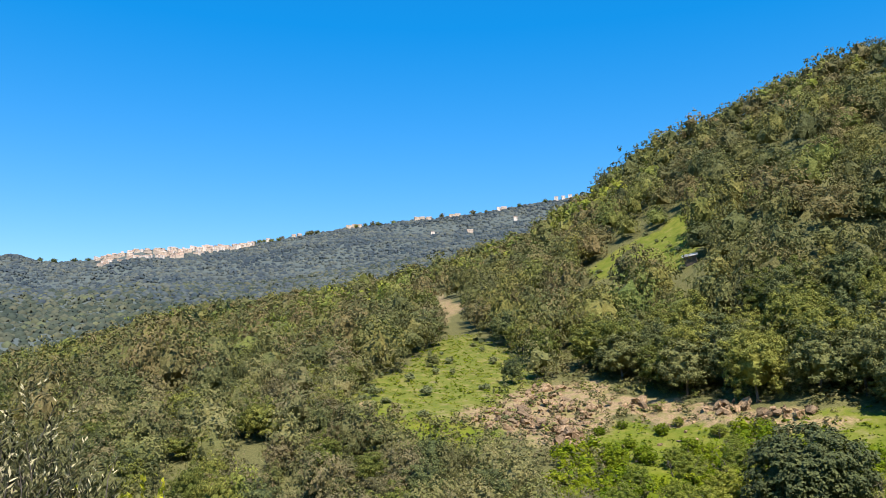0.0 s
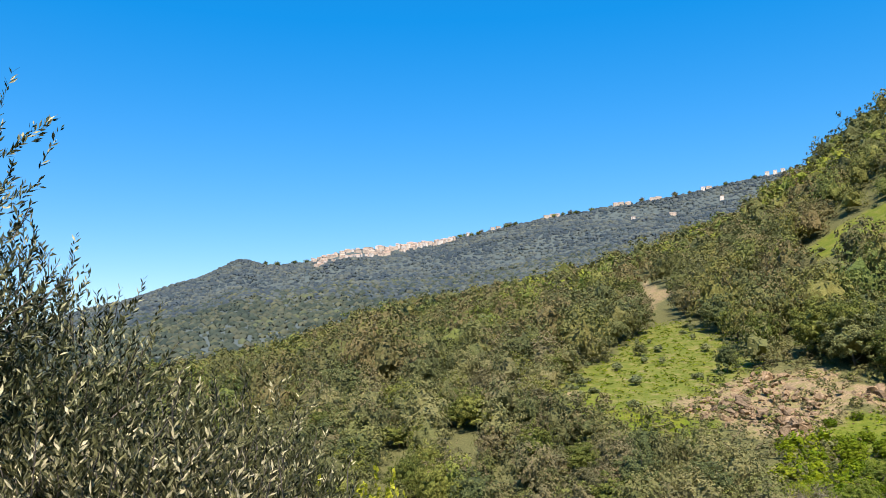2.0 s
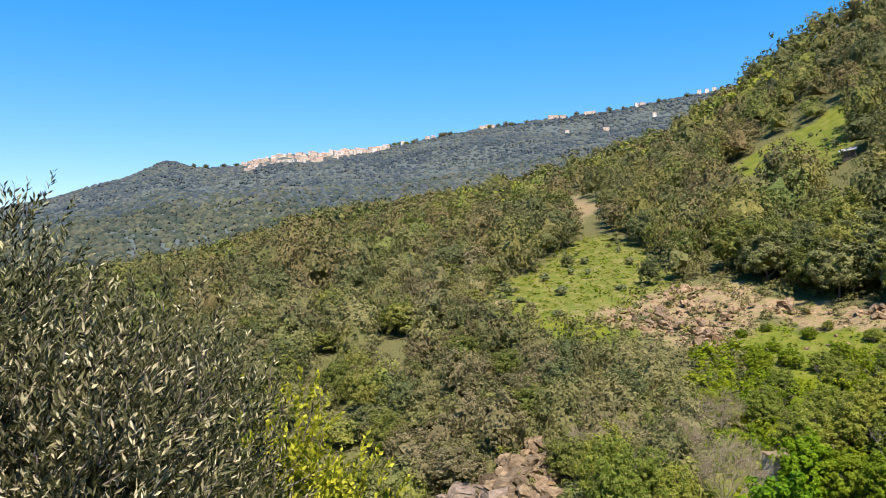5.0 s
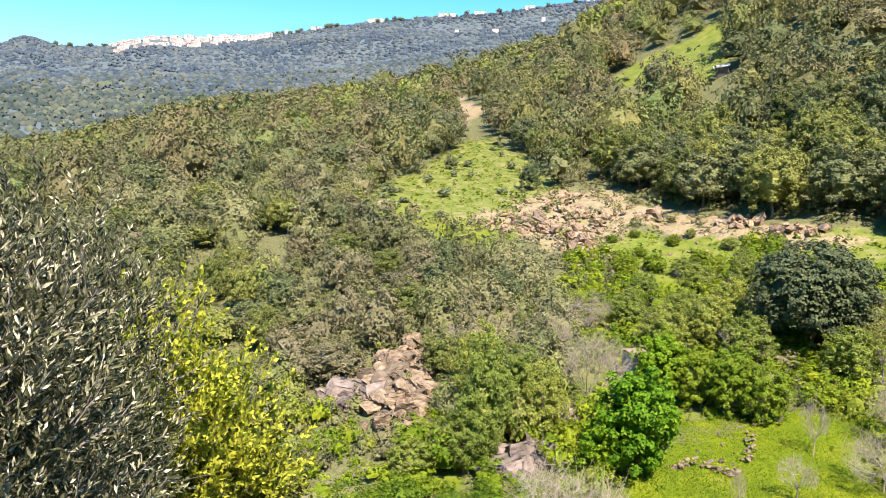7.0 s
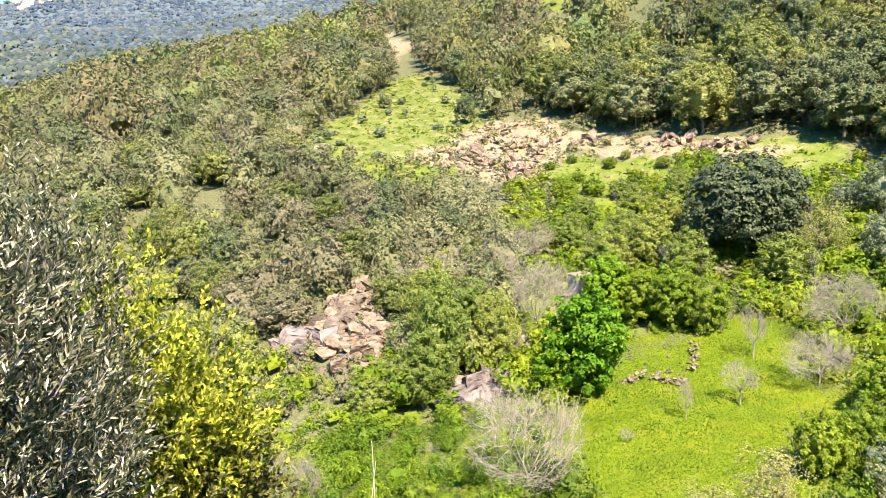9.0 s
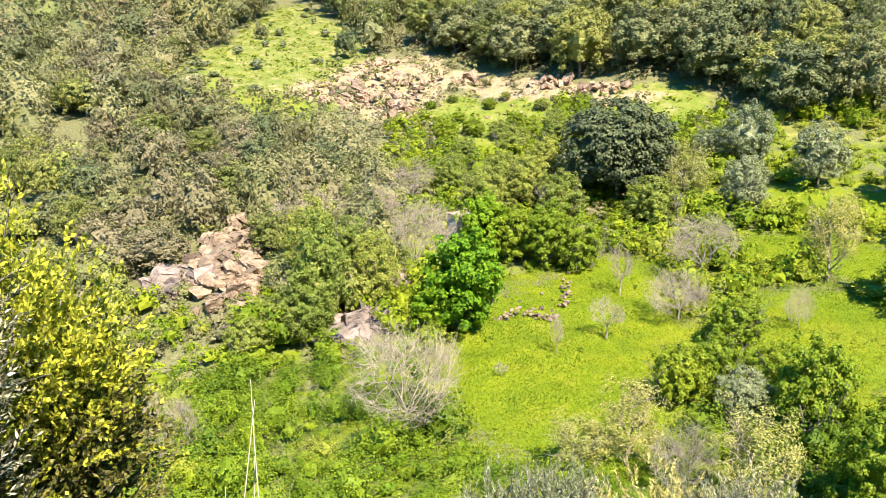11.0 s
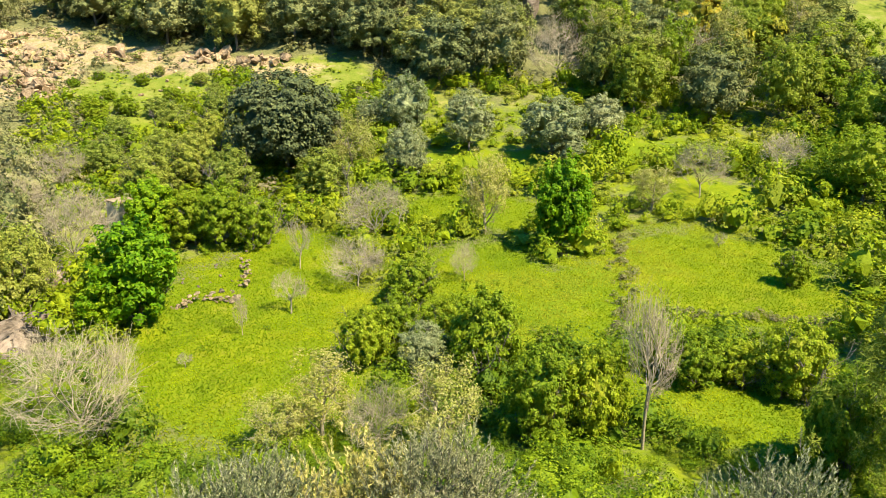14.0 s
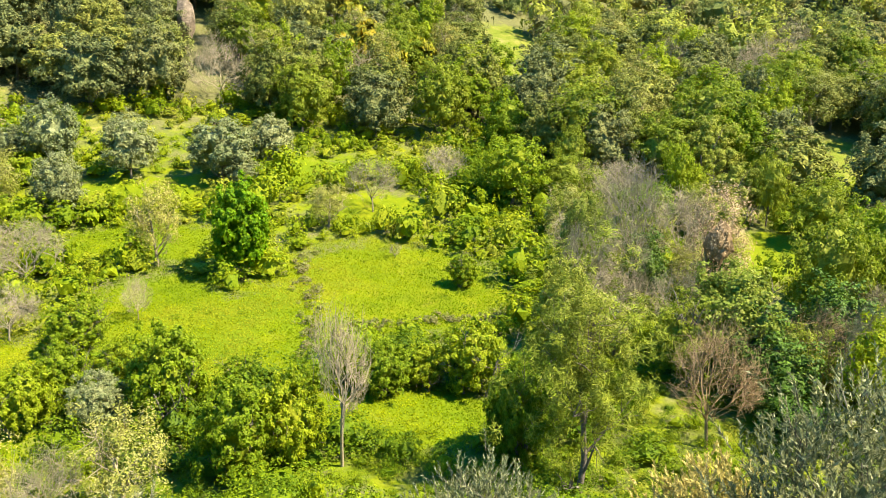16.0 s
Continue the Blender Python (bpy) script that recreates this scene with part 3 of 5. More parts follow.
BARE = ((7.5, 104, 8, 15), (3.4, 101, 5, 6), (10, 112, 4, 8), (13, 107, 7, 4), (16.5, 102, 6, 4), (20.5, 98, 6, 2.6), (24.5, 95, 5, 2),
        (-0.3, 232, 3.4, 56), (0.8, 215, 4, 12), (-5.6, 106, 1.5, 3))
OUTCROP = ((-4.6, 55, 3.0, 7), (-8.9, 56, 3.4, 2.6), (-2.8, 60, 2.0, 3.5), (4.6, 46.5, 1.6, 2.5))
VILLAGE = ((41.0, 100, 3.6, 11), (-21, 2120, 110, 110), (-18, 2150, 130, 80), (-15, 2170, 90, 50), (-0.8, 1950, 40, 30), (5.2, 2040, 50, 30), (17.3, 163, 5.0, 15))


def patch(x, y, patches, grow_by=1.0):
    """1 in the middle of a patch, 0 at its edge, negative outside."""
    best = np.full(np.shape(x), -9.0)
    for a, r, across, along in patches:
        s, c = math.sin(radians(a)), math.cos(radians(a))
        u = (x * c - y * s) / (across * grow_by)
        v = (x * s + y * c - r) / (along * grow_by)
        best = np.maximum(best, 1 - np.sqrt(u * u + v * v))
    return best


# ---------------------------------------------------------------- ground: one sheet to the horizon
def make_ground():
    rr = np.concatenate(([0.0], np.geomspace(1.2, 30, 34), np.geomspace(30.6, 450, 150), np.geomspace(460, 4800, 70)))
    az = np.concatenate((np.arange(-62, 100, 0.6), np.arange(100, 298, 4.0)))
    a, r = np.meshgrid(np.radians(az), rr, indexing="ij")
    x, y = r * np.sin(a), r * np.cos(a)
    z = ground_height(x, y)
    near = (r > 20) & (r < 300)
    z = z + near * 0.12 * lattice_noise(x, y, 1.7, 9)
    soil = patch(x, y, BARE)
    z = z + np.clip(soil * 3, 0, 1) * (r < 130) * (0.5 * lattice_noise(x, y, 2.6, 11) + 0.3 * lattice_noise(x, y, 1.1, 12))
    n, k = x.shape
    idx = np.arange(n * k).reshape(n, k)
    nxt = np.roll(idx, -1, 0)
    faces = np.stack((idx[:, :-1], idx[:, 1:], nxt[:, 1:], nxt[:, :-1]), -1).reshape(-1, 4)
    me = raw_mesh("ground", np.stack((x, y, z), -1).reshape(-1, 3), [faces], MAT_GROUND, smooth=True)
    g = np.maximum(patch(x, y, MEADOWS), patch(x, y, CLEARING))
    s = 1 + 10 / np.maximum(r, 60)
    g = np.maximum(g, patch(x * s, y * s, CLEARING))
    valley = (r > 20) & (r < 92) & (a > np.radians(np.interp(r, (20, 45, 60, 92), (-16, -6, 6, 8))))
    g = np.clip(np.maximum(0.46 + g * 1.1, np.where(valley, 0.52, -1)), 0, 1)
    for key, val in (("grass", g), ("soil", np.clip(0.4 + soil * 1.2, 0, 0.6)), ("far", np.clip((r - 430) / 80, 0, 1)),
                     ("dry", np.clip(patch(x, y, CLEARING, 1.3) * 3, 0, 0.75) + 0.5 * ((r > 85) & (patch(x, y, CLEARING, 1.3) <= 0)))):
        at = me.attributes.new(key, "FLOAT", "POINT")
        at.data.foreach_set("value", val.astype(np.float32).ravel())
    tagged(new("ground", me), "steep valley ground of grass, scrub soil and bare earth", "ground", kind="structure")


make_ground()


# ---------------------------------------------------------------- woods
def scatter(rng, n, a0, a1, r0, r1, gap, avoid=True, before=0.0):
    """Random places in a sector of the plan, spaced out by a grid of that gap."""
    a = np.radians(rng.uniform(a0, a1, n))
    r = np.sqrt(rng.uniform(r0 * r0, r1 * r1, n))
    x, y = r * np.sin(a), r * np.cos(a)
    keep = np.ones(n, bool)
    if avoid:
        for b in (0.0, before / 2, before):  # nor just downhill of open ground
            s = (r + b) / r
            keep &= (b > 0) | (np.abs(np.degrees(a) - np.interp(r, (175, 230, 290), (0.6, -0.3, -1.3))) * r / 57.3 > 3.0) | (r < 172) | (r > 295)  # the earth track
            keep &= (patch(x * s, y * s, MEADOWS, 1.05) < 0) & (patch(x * s, y * s, CLEARING, 1.05) < 0) & (patch(x * s, y * s, BARE, 1.05) < 0) & (patch(x * s, y * s, VILLAGE, 0.7) < 0) & ((b == before > 0) | (patch(x * s, y * s, OUTCROP, 0.95) < 0))
    x, y = x[keep], y[keep]
    _, first = np.unique(np.round(x / gap) * 100003 + np.round(y / gap), return_index=True)
    return x[first], y[first]


def wood_stuff(name, label, category, seed, x, y, h, w, material, leaves_per, leaf, tones, body=None, sink=0.25):
    """A stand of crowns joined into one mesh: an uneven leafy body with loose leaves round it, each plant with its own tone."""
    rng = np.random.default_rng(seed)
    models = []
    for _ in range(8):
        if not leaves_per:  # far crowns: low uneven domes
            bv = body[0] * (1 + rng.normal(size=(len(body[0]), 1)) * 0.08)
            models.append((bv * 0.5, body[1][bv[body[1]].mean(1)[:, 2] > -0.15]))
            continue
        per = 9 if leaves_per > 100 else 5
        p, nr = crown_points(rng, (0.5, 0.5, 0.5), leaves_per // per, per, 0.21, -0.45, 0.22, 0.72)
        v, f = leaves(rng, p, nr + unit(p) * 0.35, leaf, leaf * 0.8, False)
        if body:
            bv, bf = billow(rng, body, 16, -0.45, 0.07)
            v, f = np.vstack((v, bv * 0.31)), np.vstack((f, bf + len(v)))
        models.append((v, f))
    vs, fs, ts, base = [], [], [], 0
    z = ground_height(x, y)
    for i in range(len(x)):
        v, f = models[i % 8]
        th = rng.uniform(0, 6.28)
        c, s = math.cos(th), math.sin(th)
        q = np.empty_like(v)
        q[:, 0] = (v[:, 0] * c - v[:, 1] * s) * w[i] + x[i]
        q[:, 1] = (v[:, 0] * s + v[:, 1] * c) * w[i] + y[i]
        q[:, 2] = (v[:, 2] + 0.5) * h[i] + z[i] - sink * h[i]
        vs.append(q)
        fs.append(f + base)
        ts.append(np.full(len(v), tones[i]))
        base += len(v)
    me = raw_mesh(name, np.vstack(vs), [np.vstack(fs)], material, np.concatenate(ts), not leaves_per)
    return tagged(new(name, me), label, category, kind="stuff")


wood_rng = np.random.default_rng(21)


def wood_belt(name, label, a0, a1, r0, r1, gap, size, per, leaf, material=None, tone_shift=0.0, tall=0.95, before=0.0, body=None):
    x, y = scatter(wood_rng, int((a1 - a0) / 57.3 * (r1 * r1 - r0 * r0) / 2 / (gap * gap) * 2.2), a0, a1, r0, r1, gap, True, before)
    if name.endswith("scrub") and size > 3:
        size = size * 1.08
    w = wood_rng.uniform(0.65, 1.35, len(x)) * size
    h = w * wood_rng.uniform(0.8, 1.35, len(x)) * tall
    stand = 0.5 + 0.5 * lattice_noise(x, y, 26 if r0 < 500 else 95, 5)
    lush = np.clip((np.degrees(np.arctan2(x, y)) - 34) / 24, 0, 1) * 0.25  # greener towards the side valley
    tones = np.clip(stand * 0.4 + wood_rng.random(len(x)) ** 1.3 * 0.7 + tone_shift + lush, 0, 1)
    return wood_stuff(name, label, "wood", int(r0), x, y, h, w, material or MAT_WOOD, per, leaf, tones, body, 0.5 if r0 > 500 else 0.15 if size > 3 else 0.25)


wood_belt("hillside_wood", "dense evergreen oak wood covering the steep hillside", -50, 36, 126, 235, 6.2, 8.4, 640, 0.055, None, -0.03, 1.1, 12, ICO2)
wood_belt("valley_side_wood", "mixed green wood on the side of the valley", 36, 92, 126, 168, 5.0, 6.8, 420, 0.062, None, 0, 0.95, 6, ICO2)
wood_belt("ridge_wood", "olive-green oak wood running up to the ridge", -62, 10, 235, 440, 6.8, 8.6, 120, 0.1, None, 0, 1.0, 8, ICO2)
wood_belt("crest_wood", "dark oak wood on the crest of the hill", 10, 36, 235, 330, 6.6, 8.2, 200, 0.08, None, 0, 1.0, 8, ICO2)
wood_belt("upper_wood", "green wood high on the valley side", 36, 92, 168, 440, 8.5, 11, 60, 0.2, None, 0, 0.95, 0, ICO1)
wood_belt("distant_wood", "hazy grey-green woods on the nearer slopes of the distant mountain", -48, 15, 520, 1550, 9.2, 9.5, 0, 0.42, MAT_MIDWAY_HAZE, -0.1, 0.75, 0, ICO1)
wood_belt("mountain_wood", "hazy blue-green woods on the distant mountain", -48, 15, 1120, 2260, 10.8, 11, 0, 0.45, MAT_FAR_HAZE, -0.1, 0.7, 0, ICO1)
wood_belt("low_scrub", "knee-high grey-green scrub between grass and rocks", -12, 33, 62, 135, 1.75, 1.7, 80, 0.17, MAT_SCRUB, 0.0, 0.85)
wood_belt("maquis_scrub", "grey-green thorny scrub on the slope", -45, 7, 84, 128, 4.2, 4.8, 540, 0.06, MAT_SCRUB, -0.05, 1.08, 16, ICO2)
wood_belt("thorny_scrub", "grey-green thorny scrub above the rock outcrop", -40, 7, 48, 84, 2.8, 3.3, 620, 0.06, MAT_SCRUB, 0.16, 1.05, 11, ICO2)


# ---------------------------------------------------------------- single trees
OAK_LABEL = "round dark-green holm oak with dense small leaves"
oak = make_tree("holm_oak", 1, 9.9, 10.3, MAT_HOLM, MAT_BARK, 330, 56, 0.3, 0.26, -0.75, 0.05, 0.13, core=0.62, ragged=0.12, label=OAK_LABEL + " above the meadow")
grow([(oak, 9.9, 10.3)], [(23.9, 70.5, 9.4, 10.3)])

olives = [(make_tree("olive_tree", 10 + i, 6, 5, MAT_OLIVE, MAT_BARK, 240, 46, 0.2, 0.12, -0.8, 0.08, 0.14, core=0.62, ragged=0.2,
                     label="silver-grey olive tree with a bushy round crown", group="olive trees on the terrace"), 6, 5) for i in range(3)]
grow(olives, [(32.3, 78.7, 6.2, 4.8), (32.4, 67.8, 5.5, 3.9), (29.9, 80.0, 3.5, 2.9), (36.9, 75.3, 6.0, 4.6), (42.8, 73.8, 5.8, 6.0),
              (46.1, 76.1, 5.1, 4.4), (44.3, 72.1, 2.8, 3.2), (33.6, 36.9, 3.0, 2.6)])

springs = [(make_tree("spring_green_tree", 20 + i, 6, 4, MAT_GREEN, MAT_BARK, 200, 46, 0.22, 0.2, -0.9, 0.05, 0.16, core=0.55, ragged=0.3,
                      label="bright green leafy young tree at the meadow edge", group="bright green trees"), 6, 4) for i in range(2)]
grow(springs, [(43.8, 55.2, 7.2, 3.7), (13.0, 46.5, 6.3, 4.5), (14.4, 58.5, 5.2, 3.4), (10.9, 46.5, 3.2, 2.8)])

pales = [(make_tree("budding_tree", 30 + i, 6, 4.2, MAT_PALE, MAT_TWIG, 90, 75, 0.115, 0.085, -0.85, 0.05, 0.22, levels=3, ragged=0.35,
                    label="pale budding tree with thin young leaves and grey twigs", group="budding trees"), 6, 4.2) for i in range(3)]
grow(pales, [(38.2, 57.9, 6.8, 4.2), (28.6, 69.2, 6.6, 4.7), (25.7, 31.7, 4.3, 3.5), (21.9, 31.0, 2.9, 3.0), (34.9, 29.3, 4.9, 3.9),
             (67, 64, 5, 4.5), (50, 64, 4, 4)])

bares = [(make_bare("bare_tree", 40 + i, 5, 4.6, MAT_TWIG, label="leafless grey tree with a haze of fine twigs", group="leafless trees", foot=0.15), 5, 4.6)
         for i in range(3)]
grow(bares, [(29.9, 56.3, 4.7, 5.4), (28.7, 48.8, 3.8, 4.2), (36.7, 49.6, 2.9, 1.9), (53.2, 67.5, 4.7, 4.8), (29.9, 29.6, 3.7, 2.9),
             (8.4, 34.8, 6.0, 6.1), (9.7, 54.3, 5.8, 5.6), (2.3, 61.2, 3.7, 4.9), (-9.7, 36.1, 3.6, 3.6), (71.6, 55.4, 9.8, 5.5),
             (71.0, 48.1, 5.0, 4.7), (75.1, 48.7, 5.1, 3.5), (58.2, 73.0, 4.3, 4.7), (80.5, 138.0, 7.8, 7.8), (85.5, 117.0, 7.5, 6.6),
             (6.3, 60.0, 4.6, 4.6), (9.2, 68.0, 4.4, 4.4), (-0.2, 60.5, 3.4, 3.8), (-11.2, 40.5, 3.0, 3.2)])
slim = make_bare("slim_bare_tree", 47, 7.9, 2.6, MAT_TWIG, 12, 5, 3, 0.08, 0.009, "tall slim leafless tree with pale twigs on the field edge", "", 0.3, 1.6, 600)
set_down(slim, 50.7, 31.9)
saplings = [(make_bare("sapling", 50 + i, 2.8, 1.5, MAT_TWIG, 8, 4, 3, 0.04, 0.007, "small leafless fruit tree standing in the grass", "fruit trees in the meadow", 0.25, 0.8, 240), 2.8, 1.5)
            for i in range(2)]
grow(saplings, [(24.5, 52.0, 3.6, 1.9), (23.7, 45.2, 2.8, 2.1), (20.1, 42.6, 2.6, 1.0), (15.9, 40.2, 1.0, 0.8), (54.8, 59.0, 1.3, 1.1)])
browns = [(make_bare("brown_bare_tree", 57 + i, 6, 5, MAT_BROWN, 10, 5, 3, None, 0.009, "leafless reddish-brown tree in the shady thicket", "brown trees"), 6, 5) for i in range(2)]
grow(browns, [(78.1, 37.3, 6.5, 5.2), (85.2, 45.0, 5.9, 5.4)])

pine = make_tree("pine_tree", 61, 10.7, 5.2, MAT_PINE, MAT_BARK, 190, 80, 0.34, 0.04, -0.9, 0.12, 0.15, levels=2, forks=14, trunk_r=0.16, ragged=0.7,
                 label="tall thin pine with feathery yellow-green needles")
set_down(pine, 68.8, 30.2)

withered = make_tree("withered_tree", 63, 9.3, 4.8, MAT_PINK, MAT_BROWN, 90, 80, 0.13, 0.07, -0.9, 0.12, 0.24, ragged=0.3, core=0.4,
                     label="withered pinkish-tan tree with ivy on its trunk")
set_down(withered, 77.6, 54.4)
ivy_rng = np.random.default_rng(64)
ip, inr = crown_points(ivy_rng, (0.7, 0.7, 2.6), 40, 30, 0.35, -0.95)
iv, if_ = leaves(ivy_rng, ip + np.array((0, 0, 2.7)), inr, 0.22, 0.2)
part("ivy", raw_mesh("ivy", iv, [if_], MAT_IVY), next(c for c in withered.children if c.name.startswith("trunk")), "dark green ivy")

bushes = [(make_tree("green_bush", 70 + i, 3.5, 3.2, MAT_LIME, MAT_BARK, 230, 50, 0.13, 0.11, -0.85, 0.02, 0.14, core=0.62, trunks=3, ragged=0.3,
                     label="leafy yellow-green bush in the valley", category="bush", group="green bushes"), 3.5, 3.2) for i in range(4)]
grow(bushes, [(38.4, 36.7, 4.9, 3.6), (31.5, 39.5, 3.3, 2.3), (43.7, 36.8, 2.9, 2.6), (43.0, 31.1, 4.3, 3.0), (46.7, 31.9, 4.4, 2.8),
              (29.1, 37.9, 3.2, 2.6), (32.9, 45.7, 3.3, 3.1), (53.8, 38.3, 3.0, 2.7), (57.0, 39.6, 2.4, 2.2), (60.6, 39.4, 4.0, 3.3),
              (64.2, 32.7, 5.1, 3.0), (16.9, 58.3, 4.0, 3.8), (19.1, 57.2, 4.6, 3.8), (21.3, 56.5, 3.9, 3.3), (59.8, 54.1, 2.5, 2.0),
              (35.5, 41, 2.6, 2.4)])
shrubs = [(make_tree("tall_shrub", 80 + i, 6, 4.2, MAT_SHRUB, MAT_BARK, 240, 50, 0.16, 0.13, -0.85, 0.03, 0.15, core=0.55, trunks=3, ragged=0.35,
                     label="tall olive-green shrub on the rocky bank", category="bush", group="tall shrubs of the bank"), 6, 4.2) for i in range(2)]
grow(shrubs, [(2.4, 48.2, 7.0, 3.8), (4.9, 52.5, 5.0, 3.4), (1.2, 46.4, 4.4, 3.2), (-0.6, 46.8, 3.2, 2.6), (6.2, 50.5, 4.6, 3.2), (-3.2, 45.5, 2.6, 2.6), (1.8, 52.5, 6.2, 4.0),
              (14.5, 66, 4.5, 3.8), (17.5, 68, 4.8, 4.2), (20, 66, 4.6, 4), (12, 71, 3.4, 3.4), (15.8, 73, 3.8, 3.6), (18.6, 75, 4.2, 3.8), (26.5, 64.5, 4.6, 4.2),
              (13, 79, 2.8, 3), (16.5, 82, 3.2, 3.2), (19.5, 83, 3.4, 3.2)])

grow(bushes + shrubs, [(11.2, 88, 1.6, 2.0), (12.6, 91, 1.3, 1.7), (14.8, 96, 1.5, 1.6), (16.6, 90, 1.8, 2.2), (18.4, 94, 1.4, 1.8), (15.6, 86.5, 2.2, 2.6), (13.6, 87, 2.0, 2.4),
                       (10.6, 95, 1.1, 1.4), (17.6, 87, 2.2, 2.4), (12.2, 98, 0.9, 1.2), (15.9, 99, 1.0, 1.3), (19.4, 90, 1.8, 2.2), (11.8, 85, 2.2, 2.6)], 17)

woods_r = [(make_tree("valley_tree", 84 + i, 9, 7.5, (MAT_LIME, MAT_FRESH, MAT_FRESH)[i], MAT_BARK, 150, 38, 0.26, 0.22, -0.8, 0.05, 0.16, core=0.62, levels=1,
                      label="spreading green tree of the valley wood", group="valley trees"), 9, 7.5) for i in range(3)]
grow(woods_r, [(63.1, 70.2, 6.7, 6.6), (67.8, 83.4, 9.0, 8.9), (76.3, 87.4, 10.7, 9.4), (68.7, 119.1, 7.6, 7.6), (80.9, 110.8, 9.5, 8.6),
               (84.6, 55.9, 8.7, 5.4), (87.8, 59.9, 8.7, 6)])

# Added dark trees: the hollow's deep shade is put into their leaf colour
hollow_trees = [(make_tree("ivy_clad_tree", 92 + i, 6, 4, MAT_IVY, MAT_BARK, 130, 40, 0.2, 0.17, -0.9, 0.03, 0.2, core=0.55, ragged=0.4,
                    label="dark-leaved tree with the shade of the hollow in its colour", group="ivy-clad trees"), 6, 4) for i in range(2)]
grow(hollow_trees, [(80.6, 43.5, 5.2, 4.2), (82.6, 42.0, 4.4, 3.8), (78.4, 46.5, 5.0, 3.6), (85.5, 50.5, 5.6, 4.2), (88.0, 47.0, 5.0, 4.0), (72.5, 53.0, 5.2, 3.4), (83.5, 39.5, 2.8, 3.2)], 19)

# more trees of the wooded side valley
side_rng = np.random.default_rng(77)
sx, sy = scatter(side_rng, 900, 66, 93, 42, 86, 5.0, True, 15)
side = [(math.degrees(math.atan2(a, b)), math.hypot(a, b)) for a, b in zip(sx, sy)]
grow([woods_r[0], bares[0], woods_r[1], pales[1], shrubs[0], bares[2], woods_r[2], shrubs[1]], [(a, r, side_rng.uniform(3.5, 7.5), side_rng.uniform(3, 5.5)) for a, r in side], 9)

# the nearest trees of the hillside oak wood
wood_oaks = [(make_tree("wood_oak", 100 + i, 7, 6, (MAT_OAK, MAT_OAK_LIGHT, MAT_OAK, MAT_FRESH, MAT_LIME)[i], MAT_BARK, 170, 48, 0.22, 0.19, -0.75, 0.04, 0.15, core=0.64,
                        ragged=0.3, four=False, levels=1, label=("dark green", "olive-green", "dark green", "yellow-green", "bright green")[i] + " tree of the hillside wood", group="hillside trees"), 7, 6)
             for i in range(5)]
near_rng = np.random.default_rng(31)
wx, wy = scatter(near_rng, 2600, 9, 92, 80, 128, 5.7, True, 8)
ok = np.hypot(wx, wy) > np.interp(np.degrees(np.arctan2(wx, wy)), (9, 16, 20, 27, 30, 50, 70, 92), (121, 107, 101.5, 96, 92, 84, 80, 80))
wood_rows = [(math.degrees(math.atan2(a, b)), math.hypot(a, b), near_rng.uniform(6.4, 9.0), near_rng.uniform(5.6, 8.4)) for a, b in zip(wx[ok], wy[ok])]
wood_rows = wood_rows[:300]
grow([wood_oaks[k] for k in (0, 1, 2, 0, 1, 2, 1, 0, 1)], [q for q in wood_rows if q[0] < 40])
grow([wood_oaks[3], wood_oaks[1], bares[1], wood_oaks[0], wood_oaks[4], wood_oaks[1], pales[2], wood_oaks[3], wood_oaks[2], wood_oaks[1], wood_oaks[4]], [q for q in wood_rows if q[0] >= 40])

# round oaks standing among the scrub and at the front of the upper wood
scrub_oaks = [(make_tree("scrub_oak", 110 + i, 4.6, 4.8, (MAT_OAK, MAT_OAK_LIGHT, MAT_OAK_DRY)[i], MAT_BARK, 130, 30, 0.19, 0.16, -0.7, 0.03, 0.16, core=0.64, ragged=0.25, levels=1,
                         label=("dark green", "olive-green", "brownish")[i] + " bushy oak rising from the scrub slope", group="oaks of the scrub slope"), 4.6, 4.8) for i in range(3)]
slope_oaks = []
for r0, r1, a1, gap, s0, s1, most in ((58, 126, 6, 6.5, 3.0, 5.6, 150), (128, 215, 9, 9.5, 5.5, 9.0, 120)):
    qx, qy = scatter(near_rng, 3000, -42, a1, r0, r1, gap, True, 18)
    pick = near_rng.permutation(len(qx))[:most]
    slope_oaks += [(math.degrees(math.atan2(a, b)), math.hypot(a, b), near_rng.uniform(s0, s1) * 0.9, near_rng.uniform(s0, s1)) for a, b in zip(qx[pick], qy[pick])]
grow([scrub_oaks[k] for k in (0, 1, 2, 1, 0)], slope_oaks, 13)

# young olives and shrubs dotted over the clearing
dots_rng = random.Random(5)
dot_models = [(make_tree("young_olive", 120 + i, 3, 2.6, MAT_OLIVE, MAT_BARK, 26, 22, 0.4, 0.3, -0.7, 0.06, 0.3, core=0.5, levels=1, label="young grey-green olive bush in the grassy clearing",
                         category="bush", group="young olives of the clearing"), 3, 2.6) for i in range(2)]
grow([scrub_oaks[0]], [(4.7, 119, 4.4, 3.6), (-0.9, 134, 2.4, 2.6)], 23)
dot_rows = []
for a, r, across, along in CLEARING + MEADOWS[12:14]:
    for _ in range(6):
        q = r + dots_rng.uniform(-1, 1) * along
        dot_rows.append((a + math.degrees(dots_rng.uniform(-0.9, 0.9) * across / q), q, dots_rng.uniform(0.7, 1.7), dots_rng.uniform(0.8, 1.8)))
grow(dot_models, dot_rows)

